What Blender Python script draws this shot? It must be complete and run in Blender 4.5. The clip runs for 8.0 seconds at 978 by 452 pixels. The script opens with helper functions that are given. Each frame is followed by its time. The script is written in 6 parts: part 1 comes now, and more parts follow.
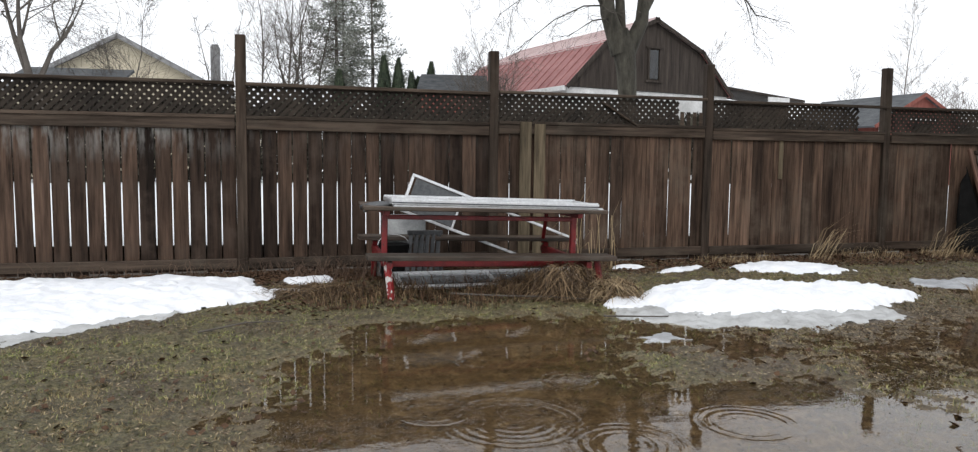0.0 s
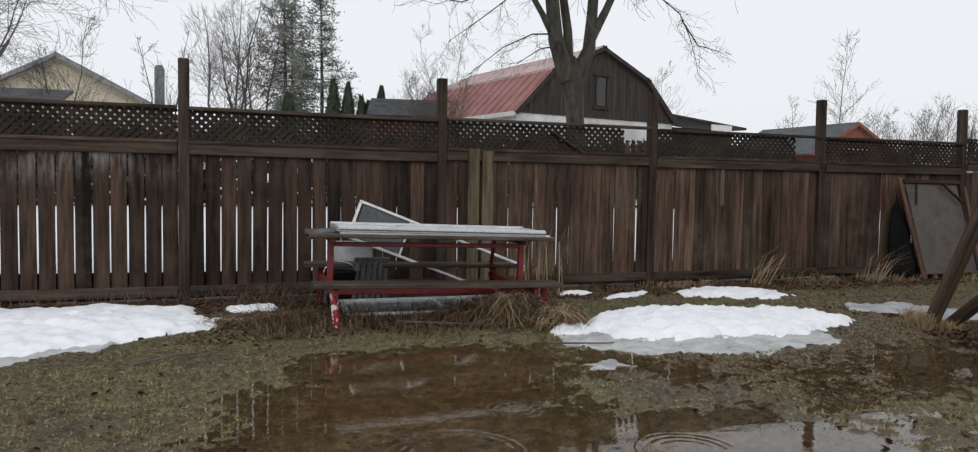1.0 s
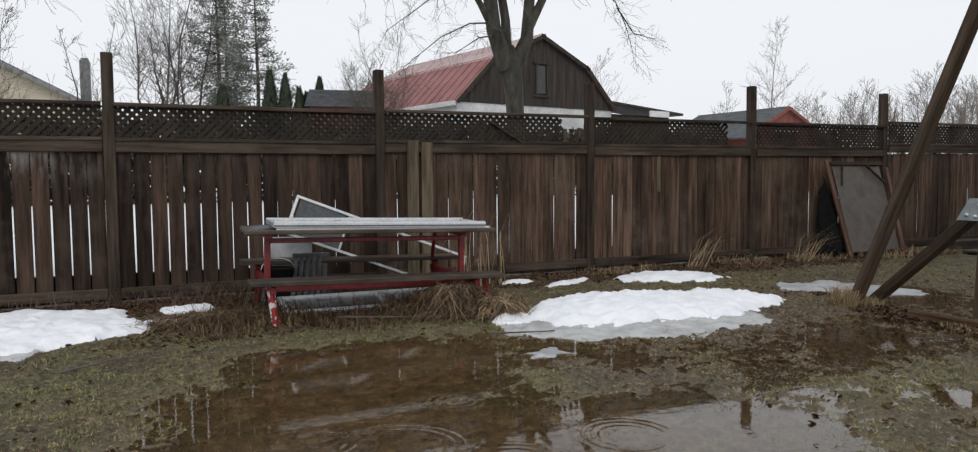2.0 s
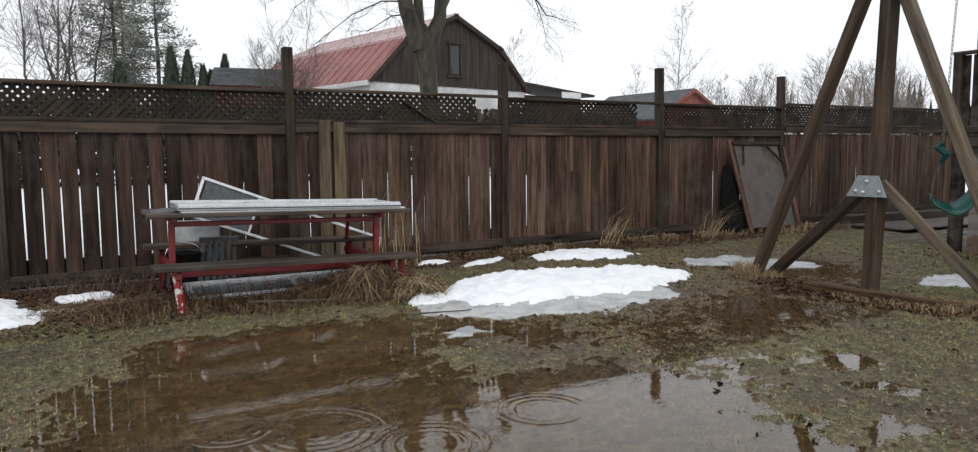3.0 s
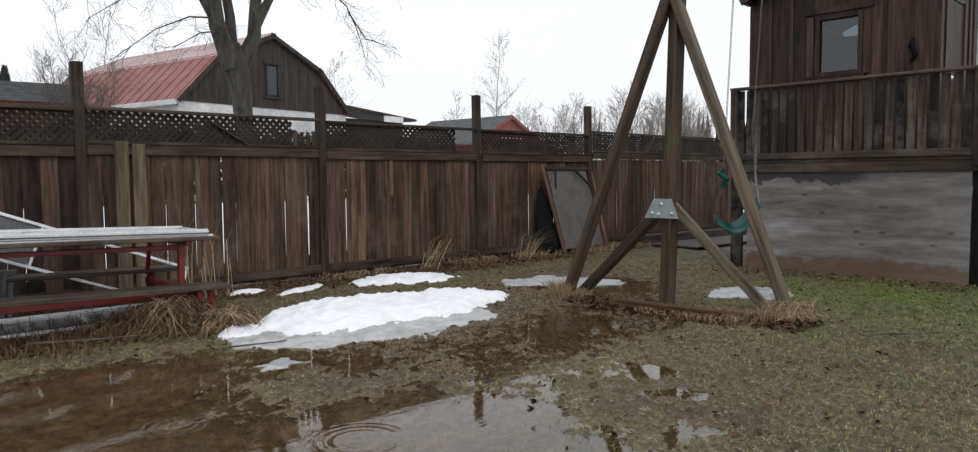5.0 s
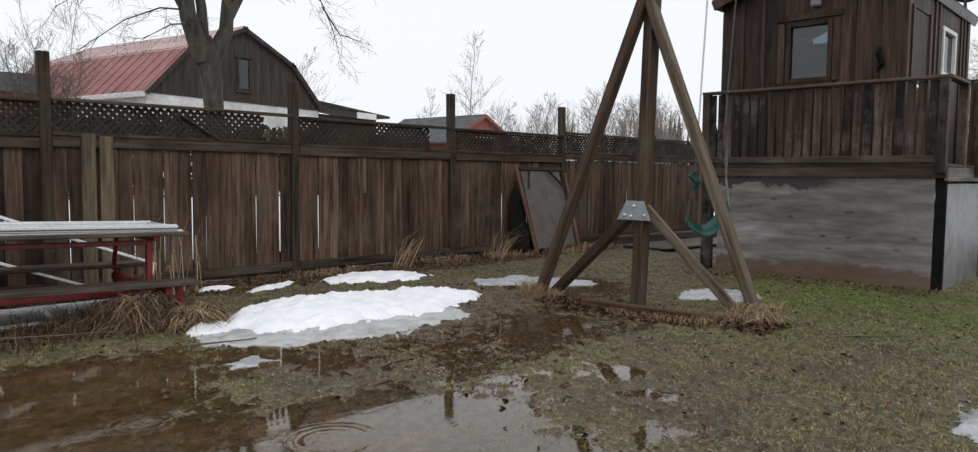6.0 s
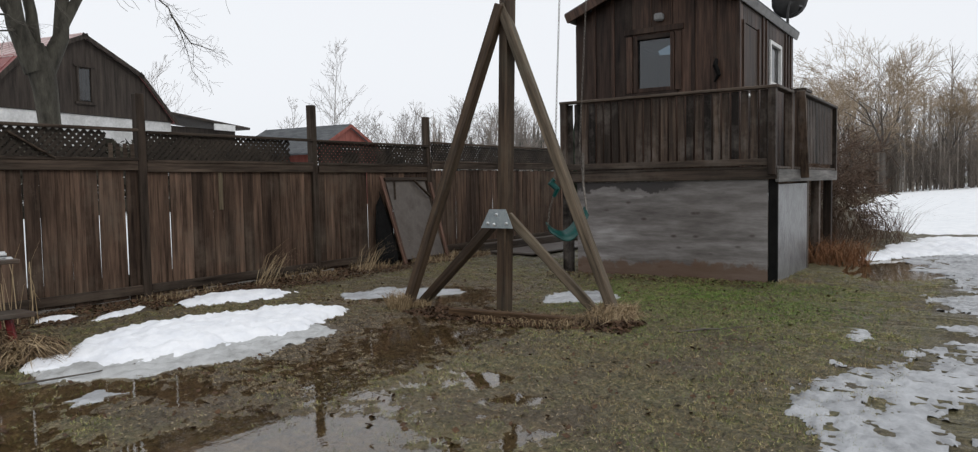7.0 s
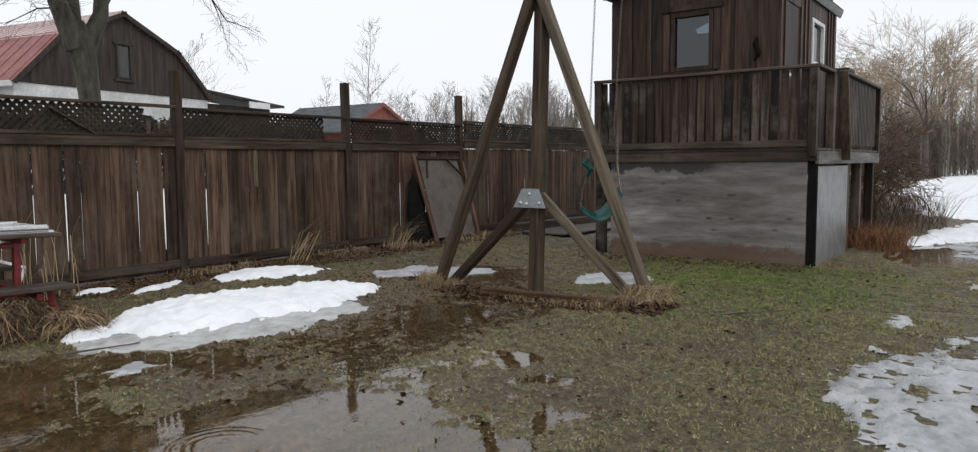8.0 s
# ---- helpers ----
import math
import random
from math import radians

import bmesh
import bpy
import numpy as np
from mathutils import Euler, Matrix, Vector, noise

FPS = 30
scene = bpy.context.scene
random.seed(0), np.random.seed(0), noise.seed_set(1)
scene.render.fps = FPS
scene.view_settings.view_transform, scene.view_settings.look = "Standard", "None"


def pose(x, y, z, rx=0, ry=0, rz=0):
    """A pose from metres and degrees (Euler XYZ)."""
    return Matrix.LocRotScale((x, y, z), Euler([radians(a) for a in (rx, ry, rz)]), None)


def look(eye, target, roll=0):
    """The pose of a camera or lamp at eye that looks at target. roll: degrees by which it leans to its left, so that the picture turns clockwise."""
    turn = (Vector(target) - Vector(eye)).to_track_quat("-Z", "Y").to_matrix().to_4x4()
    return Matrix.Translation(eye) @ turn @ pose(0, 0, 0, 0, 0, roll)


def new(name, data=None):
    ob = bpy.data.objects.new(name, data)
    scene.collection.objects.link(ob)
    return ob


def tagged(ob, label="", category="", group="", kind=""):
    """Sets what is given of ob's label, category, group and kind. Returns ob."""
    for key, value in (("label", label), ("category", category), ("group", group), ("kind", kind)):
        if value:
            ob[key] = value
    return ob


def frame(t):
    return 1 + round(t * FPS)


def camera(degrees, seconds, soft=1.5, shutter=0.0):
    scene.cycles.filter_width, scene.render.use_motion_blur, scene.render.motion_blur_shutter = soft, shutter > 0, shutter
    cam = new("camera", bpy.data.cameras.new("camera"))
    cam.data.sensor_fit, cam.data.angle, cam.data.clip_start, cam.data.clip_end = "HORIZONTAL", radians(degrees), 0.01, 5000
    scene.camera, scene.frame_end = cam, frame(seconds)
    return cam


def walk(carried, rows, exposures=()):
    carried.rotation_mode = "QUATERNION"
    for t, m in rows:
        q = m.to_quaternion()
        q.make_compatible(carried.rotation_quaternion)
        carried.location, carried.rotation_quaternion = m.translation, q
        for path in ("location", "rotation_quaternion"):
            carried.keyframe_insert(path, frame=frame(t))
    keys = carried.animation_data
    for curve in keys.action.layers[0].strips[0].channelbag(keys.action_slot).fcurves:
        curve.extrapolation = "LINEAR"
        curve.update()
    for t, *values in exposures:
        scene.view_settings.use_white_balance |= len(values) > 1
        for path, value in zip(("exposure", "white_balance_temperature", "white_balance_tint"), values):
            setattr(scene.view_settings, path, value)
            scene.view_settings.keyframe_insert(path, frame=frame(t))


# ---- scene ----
cam = camera(66.89, 8.0, 1.2)
PATH = [
    (0.0, pose(-0.089, 0.046, 1.200, 84.90, -0.63, -16.02)),
    (0.5, pose(-0.077, 0.022, 1.218, 87.28, -1.78, -18.15)),
    (1.0, pose(-0.066, 0.032, 1.230, 86.79, -0.92, -19.83)),
    (2.5, pose(-0.011, 0.011, 1.252, 85.40, 0.35, -27.50)),
    (3.0, pose(-0.018, 0.021, 1.239, 84.47, 0.53, -30.74)),
    (3.5, pose(-0.010, 0.026, 1.242, 84.01, 1.36, -31.61)),
    (4.0, pose(0.011, 0.013, 1.253, 84.67, 1.29, -35.77)),
    (4.5, pose(0.032, -0.008, 1.248, 85.97, 1.54, -42.09)),
    (6.0, pose(0.018, 0.005, 1.255, 86.08, -0.53, -46.36)),
    (6.5, pose(0.042, -0.039, 1.285, 87.17, 0.92, -51.43)),
    (7.0, pose(0.045, -0.050, 1.281, 86.68, 0.99, -56.42)),
    (7.5, pose(0.057, -0.057, 1.267, 86.28, 0.59, -56.19)),
    (8.0, pose(0.066, -0.022, 1.270, 85.18, 0.45, -53.97)),
]
walk(cam, PATH, [(0.0, 0.42), (0.5, 0.04), (1.0, -0.05), (2.5, 0.06), (3.0, 0.22), (3.5, 0.35), (4.0, 0.33), (4.5, 0.25), (6.0, 0.1), (6.5, 0.12), (7.0, 0.0), (7.5, 0.0), (8.0, 0.1)])

# ---- world, sun, exposure ----
world = bpy.data.worlds.new("overcast_sky")
scene.world = world
world.use_nodes = True
wn, wl = world.node_tree.nodes, world.node_tree.links
sky = wn.new("ShaderNodeTexSky")
sky.sky_type = 'NISHITA'
sky.sun_disc = False
sky.sun_elevation, sky.sun_rotation = radians(38), radians(200)
sky.air_density, sky.dust_density, sky.ozone_density = 1.0, 4.0, 0.5
hs = wn.new("ShaderNodeHueSaturation")
hs.inputs["Saturation"].default_value = 0.10
wl.new(sky.outputs[0], hs.inputs["Color"])
wmix = wn.new("ShaderNodeMix")
wmix.data_type = 'RGBA'
wmix.inputs[0].default_value = 0.86
wmix.inputs[7].default_value = (9.55, 9.85, 10.35, 1)
wl.new(hs.outputs[0], wmix.inputs[6])
bg = wn["Background"]
wl.new(wmix.outputs[2], bg.inputs["Color"])
bg.inputs["Strength"].default_value = 0.10
sun_data = bpy.data.lights.new("sun", 'SUN')
sun_data.energy, sun_data.angle, sun_data.color = 0.55, radians(25), (1.0, 0.97, 0.93)
sun = new("sun", sun_data)
sun.matrix_world = look((-8, -20, 20), (0, 0, 0))

# ---- small tools ----
rng = np.random.default_rng(7)
random.seed(11)


class Build:
    """Collects vertices and faces of one mesh."""

    def __init__(self):
        self.v, self.f = [], []

    def add(self, verts, faces):
        o = len(self.v)
        self.v.extend(verts)
        self.f.extend([tuple(i + o for i in q) for q in faces])
        return self

    def box(self, c, size, k=0.004, m=None):
        ex = [s / 2 for s in size]
        k = min(k, min(ex) * 0.6)
        m = (Matrix.Translation(c) @ m) if m else Matrix.Translation(c)
        pts = []
        for s, a in CH_V:
            pts.append(tuple(m @ Vector([s[i] * (ex[i] if i == a else ex[i] - k) for i in range(3)])))
        return self.add(pts, CH_F)

    def beam(self, p, q, w, h, k=0.005, turn=0.0):
        """A bar from p to q, w wide and h deep."""
        p, q = Vector(p), Vector(q)
        m = (q - p).to_track_quat('Z', 'Y').to_matrix().to_4x4() @ Matrix.Rotation(turn, 4, 'Z')
        return self.box((p + q) / 2, (w, h, (q - p).length), k, m)

    def tube(self, path, radii, n=6, cap=True):
        o = len(self.v)
        path = [Vector(p) for p in path]
        for i, p in enumerate(path):
            d = path[min(i + 1, len(path) - 1)] - path[max(i - 1, 0)]
            if d.length < 1e-6:
                d = Vector((0, 0, 1))
            d.normalize()
            a = d.cross(Vector((0.31, 0.95, 0.11))).normalized()
            b = d.cross(a)
            for j in range(n):
                t = 2 * math.pi * j / n
                self.v.append(tuple(p + radii[i] * (math.cos(t) * a + math.sin(t) * b)))
        for i in range(len(path) - 1):
            for j in range(n):
                self.f.append((o + i * n + j, o + i * n + (j + 1) % n, o + (i + 1) * n + (j + 1) % n, o + (i + 1) * n + j))
        if cap:
            self.f.append(tuple(o + j for j in range(n))[::-1])
            self.f.append(tuple(o + (len(path) - 1) * n + j for j in range(n)))
        return self

    def sliver(self, p, q, w):
        """A thin three-sided spike from p to q."""
        o = len(self.v)
        self.v += [(p[0] - w, p[1] - w * 0.6, p[2]), (p[0] + w, p[1] - w * 0.6, p[2]), (p[0], p[1] + w, p[2]), tuple(q)]
        self.f += [(o, o + 1, o + 3), (o + 1, o + 2, o + 3), (o + 2, o, o + 3)]

    def prism(self, outline, depth, m):
        """An outline in the local xz plane, pushed along y by depth, then placed by m."""
        n = len(outline)
        pts = [tuple(m @ Vector((x, -depth / 2, z))) for x, z in outline] + [tuple(m @ Vector((x, depth / 2, z))) for x, z in outline]
        faces = [tuple(range(n)), tuple(range(2 * n - 1, n - 1, -1))]
        faces += [(i, n + i, n + (i + 1) % n, (i + 1) % n) for i in range(n)]
        return self.add(pts, faces)

    def mesh(self, name, material, smooth=False):
        me = bpy.data.meshes.new(name)
        if isinstance(self.v, np.ndarray):
            n, k = self.f.shape
            me.vertices.add(len(self.v))
            me.vertices.foreach_set("co", np.ascontiguousarray(self.v, np.float32).ravel())
            me.loops.add(n * k)
            me.loops.foreach_set("vertex_index", np.ascontiguousarray(self.f, np.int32).ravel())
            me.polygons.add(n)
            me.polygons.foreach_set("loop_start", np.arange(0, n * k, k, dtype=np.int32))
            me.update(calc_edges=True)
        else:
            me.from_pydata(self.v, [], self.f)
        if material:
            me.materials.append(material)
        if smooth:
            me.polygons.foreach_set("use_smooth", [True] * len(me.polygons))
        me.update()
        return me


def chamfer_topology():
    signs = [(x, y, z) for x in (-1, 1) for y in (-1, 1) for z in (-1, 1)]
    vs = [(s, a) for s in signs for a in range(3)]
    at = {sa: i for i, sa in enumerate(vs)}
    pos = [Vector([s[i] * (1 if i == a else 0.8) for i in range(3)]) for s, a in vs]
    fs = []

    def put(q):
        c = sum((pos[i] for i in q), Vector()) / len(q)
        nrm = (pos[q[1]] - pos[q[0]]).cross(pos[q[2]] - pos[q[0]])
        fs.append(tuple(q) if nrm.dot(c) > 0 else tuple(q[::-1]))

    for a in range(3):
        b, c = (a + 1) % 3, (a + 2) % 3
        for s in (-1, 1):
            ring = []
            for u, w in ((-1, -1), (1, -1), (1, 1), (-1, 1)):
                g = [0, 0, 0]
                g[a], g[b], g[c] = s, u, w
                ring.append(at[(tuple(g), a)])
            put(ring)
        for sa in (-1, 1):
            for sb in (-1, 1):
                lo, hi = [0, 0, 0], [0, 0, 0]
                lo[a] = hi[a] = sa
                lo[b] = hi[b] = sb
                lo[c], hi[c] = -1, 1
                put([at[(tuple(lo), a)], at[(tuple(hi), a)], at[(tuple(hi), b)], at[(tuple(lo), b)]])
    for s in signs:
        put([at[(s, 0)], at[(s, 1)], at[(s, 2)]])
    return vs, fs


CH_V, CH_F = chamfer_topology()


def part(name, build, material, parent, label="", smooth=False, m=None):
    """One mesh object under a thing or under a part, or at top level with parent None."""
    me = build if isinstance(build, bpy.types.Mesh) else build.mesh(name, material, smooth)
    ob = new(name, me)
    if parent:
        ob.parent = parent
    if m:
        ob.matrix_basis = m
    if label:
        tagged(ob, label)
    return ob


def thing(name, label, category, m=None, group="", kind=""):
    ob = new(name)
    ob.empty_display_size = 0.1
    if m:
        ob.matrix_basis = m
    return tagged(ob, label, category, group, kind)


def lattice_noise(x, y, seed=0):
    """Smooth value noise on arrays, about -1 to 1."""
    xi, yi = np.floor(x).astype(np.int64), np.floor(y).astype(np.int64)
    fx, fy = x - xi, y - yi
    fx, fy = fx * fx * (3 - 2 * fx), fy * fy * (3 - 2 * fy)

    def h(a, b):
        n = (a * 374761393 + b * 668265263 + seed * 974711) & 0x7FFFFFFF
        n = ((n ^ (n >> 13)) * 1274126177) & 0x7FFFFFFF
        return ((n ^ (n >> 16)) & 0xFFFF) / 32767.5 - 1

    return (h(xi, yi) * (1 - fx) + h(xi + 1, yi) * fx) * (1 - fy) + (h(xi, yi + 1) * (1 - fx) + h(xi + 1, yi + 1) * fx) * fy


def fbm(x, y, scale, octaves=3, seed=0):
    out, amp = 0, 1.0
    for o in range(octaves):
        out = out + amp * lattice_noise(x * scale + 17.3 * o, y * scale - 9.1 * o, seed + o)
        amp, scale = amp * 0.5, scale * 2.1
    return out / 1.75


def signed(poly, x, y):
    """Distance to an outline on arrays: positive inside."""
    inside = np.zeros(x.shape, bool)
    best = np.full(x.shape, 1e9)
    for (ax, ay), (bx, by) in zip(poly, poly[1:] + poly[:1]):
        dx, dy = bx - ax, by - ay
        t = np.clip(((x - ax) * dx + (y - ay) * dy) / (dx * dx + dy * dy), 0, 1)
        best = np.minimum(best, np.hypot(x - ax - t * dx, y - ay - t * dy))
        cross = ((ay > y) != (by > y)) & (x < (bx - ax) * (y - ay) / ((by - ay) or 1e-9) + ax)
        inside ^= cross
    return np.where(inside, best, -best)


def smooth01(a, b, v):
    t = np.clip((v - a) / (b - a), 0, 1)
    return t * t * (3 - 2 * t)


PUDDLE = [(-0.7, 0.3), (-0.2, 2.2), (0.1, 3.6), (0.35, 4.3), (0.6, 5.0), (1.1, 5.2), (1.7, 5.35), (2.3, 5.2), (2.35, 4.75), (1.75, 4.3),
          (1.7, 3.75), (2.1, 3.45), (2.6, 3.1), (2.8, 2.75), (2.65, 2.3), (2.35, 1.8), (2.1, 1.3), (1.8, 0.4)]
DIPS = [(4.0, 2.6, 0.20, 0.034), (3.7, 2.23, 0.18, 0.034), (5.1, 4.3, 1.1, 0.016), (4.6, 3.7, 0.6, 0.03), (6.6, 6.0, 1.0, 0.014), (5.9, 6.3, 0.7, 0.016),
        (7.2, 4.4, 1.0, 0.012), (12.0, 1.0, 1.5, 0.06), (3.6, 3.4, 0.6, 0.020), (3.2, 4.4, 0.6, 0.022), (8.0, 5.6, 1.1, 0.012), (-0.1, 4.4, 0.8, 0.016), (0.3, 5.4, 0.5, 0.02), (-0.2, 3.4, 0.7, 0.018), (2.6, 3.9, 0.6, 0.016),
        (3.2, 1.85, 0.18, 0.034), (5.4, 3.4, 0.7, 0.02), (6.6, 4.9, 0.7, 0.026)]

# bare muddy stretches with little grass: centre, radius of bare soil, radius where grass is full
MUDDY = [(4.5, 4.3, 0.5, 1.3), (2.7, 3.8, 0.2, 0.7), (6.9, 5.4, 0.5, 1.6), (5.6, 4.2, 0.3, 0.9)]
# broad stretches of lawn that stand half under water: centre, half widths, depth
SODDEN = [(4.9, 4.2, 1.5, 0.9, 0.018), (7.2, 5.0, 1.6, 1.3, 0.020), (3.2, 3.3, 1.0, 0.8, 0.014), (3.2, 1.9, 0.9, 0.9, 0.019), (3.7, 2.9, 0.9, 0.6, 0.010), (2.9, 4.5, 0.9, 0.6, 0.010), (10.5, 1.0, 1.6, 0.6, 0.04)]


def ground_z(x, y):
    x, y = np.asarray(x, float), np.asarray(y, float)
    sd = signed(PUDDLE, x, y) + 0.32 * fbm(x, y, 1.6, 3, 5)
    z = 0.035 - 0.084 * smooth01(-0.70, 0.75, sd)
    for cx, cy, r, d in DIPS:
        z = z - d * np.exp(-((x - cx) ** 2 + (y - cy) ** 2) / (r * r))
    for cx, cy, rx, ry, d in SODDEN:
        z = z - d * np.exp(-((x - cx) / rx) ** 2 - ((y - cy) / ry) ** 2)
    z = z + 0.013 * fbm(x, y, 2.2, 3, 9) + 0.017 * fbm(x, y, 9, 3, 3) + 0.024 * fbm(x, y, 21, 2, 6)
    z = z + 0.02 * smooth01(5.6, 6.3, y) * np.exp(-((x - 1.7) / 1.6) ** 2)
    z = z + (0.012 - z) * 0.8 * smooth01(6.9, 7.7, y)
    z = z + 0.05 * smooth01(8, 30, np.hypot(x, y)) * (1 + fbm(x, y, 0.05, 2, 2))
    return z + 0.03 * smooth01(8.4, 9.0, x) * smooth01(0.6, 1.6, y) * (1 - smooth01(5, 6, y))


def gz(x, y):
    return float(ground_z(np.array([x]), np.array([y]))[0])


# ---- materials ----
def node_material(name):
    m = bpy.data.materials.new(name)
    m.use_nodes = True
    nt = m.node_tree
    return m, nt.nodes, nt.links, nt.nodes["Principled BSDF"]


def ramp(nodes, links, src, stops):
    r = nodes.new("ShaderNodeValToRGB")
    el = r.color_ramp.elements
    while len(el) < len(stops):
        el.new(0.5)
    for e, (p, c) in zip(el, stops):
        e.position, e.color = p, (*c, 1)
    links.new(src, r.inputs[0])
    return r.outputs[0]


def mix(nodes, links, fac, a, b, blend='MIX'):
    n = nodes.new("ShaderNodeMix")
    n.data_type, n.blend_type = 'RGBA', blend
    for sock, val in ((n.inputs[0], fac), (n.inputs[6], a), (n.inputs[7], b)):
        if isinstance(val, (int, float)):
            sock.default_value = val
        elif isinstance(val, tuple):
            sock.default_value = (*val, 1)
        else:
            links.new(val, sock)
    return n.outputs[2]


def noise_node(nodes, links, vec, scale, detail=4, rough=0.6, out="Fac"):
    n = nodes.new("ShaderNodeTexNoise")
    n.inputs["Scale"].default_value, n.inputs["Detail"].default_value, n.inputs["Roughness"].default_value = scale, detail, rough
    links.new(vec, n.inputs["Vector"])
    return n.outputs[out]


def coords(nodes, links, stretch, own=True):
    """Local coordinates, shifted from piece to piece, or places in the world; stretched by three factors."""
    mp = nodes.new("ShaderNodeMapping")
    mp.inputs["Scale"].default_value = stretch
    if own:
        tc = nodes.new("ShaderNodeTexCoord")
        oi = nodes.new("ShaderNodeObjectInfo")
        add = nodes.new("ShaderNodeVectorMath")
        add.operation = 'MULTIPLY_ADD'
        comb = nodes.new("ShaderNodeCombineXYZ")
        for i in range(3):
            links.new(oi.outputs["Random"], comb.inputs[i])
        links.new(comb.outputs[0], add.inputs[0])
        add.inputs[1].default_value = (37, 53, 71)
        links.new(tc.outputs["Object"], add.inputs[2])
        links.new(add.outputs[0], mp.inputs[0])
    else:
        g = nodes.new("ShaderNodeNewGeometry")
        links.new(g.outputs["Position"], mp.inputs[0])
    return mp.outputs[0]


def bump(nodes, links, bsdf, height, strength, distance=0.01):
    b = nodes.new("ShaderNodeBump")
    b.inputs["Strength"].default_value, b.inputs["Distance"].default_value = strength, distance
    links.new(height, b.inputs["Height"])
    links.new(b.outputs[0], bsdf.inputs["Normal"])


def wood(name, dark, light, along="Z", rough=0.62, vary=0.5, patina=None, wet=0.0):
    """Weathered timber with grain along one local axis; patina: colour of bleached or mossy patches."""
    m, n, l, p = node_material(name)
    dark, light = tuple(0.7 * c for c in dark), tuple(1.15 * c for c in light)
    st = {"X": (1.0, 15, 15), "Y": (15, 1.0, 15), "Z": (15, 15, 1.0)}[along]
    v = coords(n, l, st)
    grain = noise_node(n, l, v, 1.6, 6, 0.65)
    col = ramp(n, l, grain, [(0.27, dark), (0.50, tuple(0.5 * (a + b) for a, b in zip(dark, light))), (0.76, light)])
    oi = n.new("ShaderNodeObjectInfo")
    tone = ramp(n, l, oi.outputs["Random"], [(0, (1 - vary,) * 3), (0.5, (1, 0.96, 0.93)), (1, (1 + vary * 0.8, 1 + vary * 0.7, 1 + vary * 0.62))])
    col = mix(n, l, 1.0, col, tone, 'MULTIPLY')
    wv = coords(n, l, (1, 1, 1), own=False)
    big = noise_node(n, l, wv, 1.7, 5, 0.7)
    if patina:
        fac = ramp(n, l, big, [(0.48, (0, 0, 0)), (0.72, (0.75,) * 3)])
        col = mix(n, l, fac, col, patina)
    sv = coords(n, l, tuple(s * 0.30 for s in st))
    stain = ramp(n, l, noise_node(n, l, sv, 2.2, 4, 0.7), [(0.36, (0.34,) * 3), (0.58, (1.08,) * 3)])
    col = mix(n, l, 0.7, col, stain, 'MULTIPLY')
    l.new(col, p.inputs["Base Color"])
    rr = n.new("ShaderNodeMapRange")
    rr.inputs[3].default_value, rr.inputs[4].default_value = rough - 0.18, rough + 0.15
    l.new(big, rr.inputs[0])
    l.new(rr.outputs[0], p.inputs["Roughness"])
    p.inputs["Specular IOR Level"].default_value = 0.10 + wet
    bump(n, l, p, grain, 0.55, 0.004)
    return m


def mottled(name, c1, c2, scale, rough=0.6, metal=0.0, bump_d=0.003, own=True, c3=None, stretch=(1, 1, 1), detail=6, spec=0.25):
    m, n, l, p = node_material(name)
    v = coords(n, l, stretch, own)
    f = noise_node(n, l, v, scale, detail, 0.65)
    stops = [(0.32, c1), (0.68, c2)]
    if c3:
        stops = [(0.28, c1), (0.5, c2), (0.66, c3)]
    col = ramp(n, l, f, stops)
    f2 = noise_node(n, l, v, scale * 9, 3, 0.6)
    col = mix(n, l, 0.5, col, ramp(n, l, f2, [(0.3, (0.72,) * 3), (0.7, (1.18,) * 3)]), 'MULTIPLY')
    l.new(col, p.inputs["Base Color"])
    p.inputs["Roughness"].default_value, p.inputs["Metallic"].default_value = rough, metal
    p.inputs["Specular IOR Level"].default_value = spec
    if bump_d:
        bump(n, l, p, f2, 0.6, bump_d)
    return m


def blade_material(name, stops, rough=0.6):
    m, n, l, p = node_material(name)
    g = n.new("ShaderNodeNewGeometry")
    l.new(ramp(n, l, g.outputs["Random Per Island"], stops), p.inputs["Base Color"])
    p.inputs["Roughness"].default_value = rough
    p.inputs["Specular IOR Level"].default_value = 0.3
    return m


M_BOARD = wood("fence_board_wood", (0.010, 0.0065, 0.0045), (0.092, 0.061, 0.045), "Z", 0.7, 0.6, (0.075, 0.055, 0.043))
M_RAIL = wood("fence_rail_wood", (0.020, 0.015, 0.011), (0.095, 0.072, 0.056), "X", 0.7, 0.3, (0.095, 0.078, 0.061))
M_POST = wood("fence_post_wood", (0.018, 0.013, 0.010), (0.085, 0.063, 0.048), "Z", 0.7, 0.25, (0.085, 0.07, 0.055))
M_BOARD_NEW = wood("newer_fence_board_wood", (0.016, 0.010, 0.007), (0.148, 0.098, 0.071), "Z", 0.7, 0.5, (0.125, 0.096, 0.073))


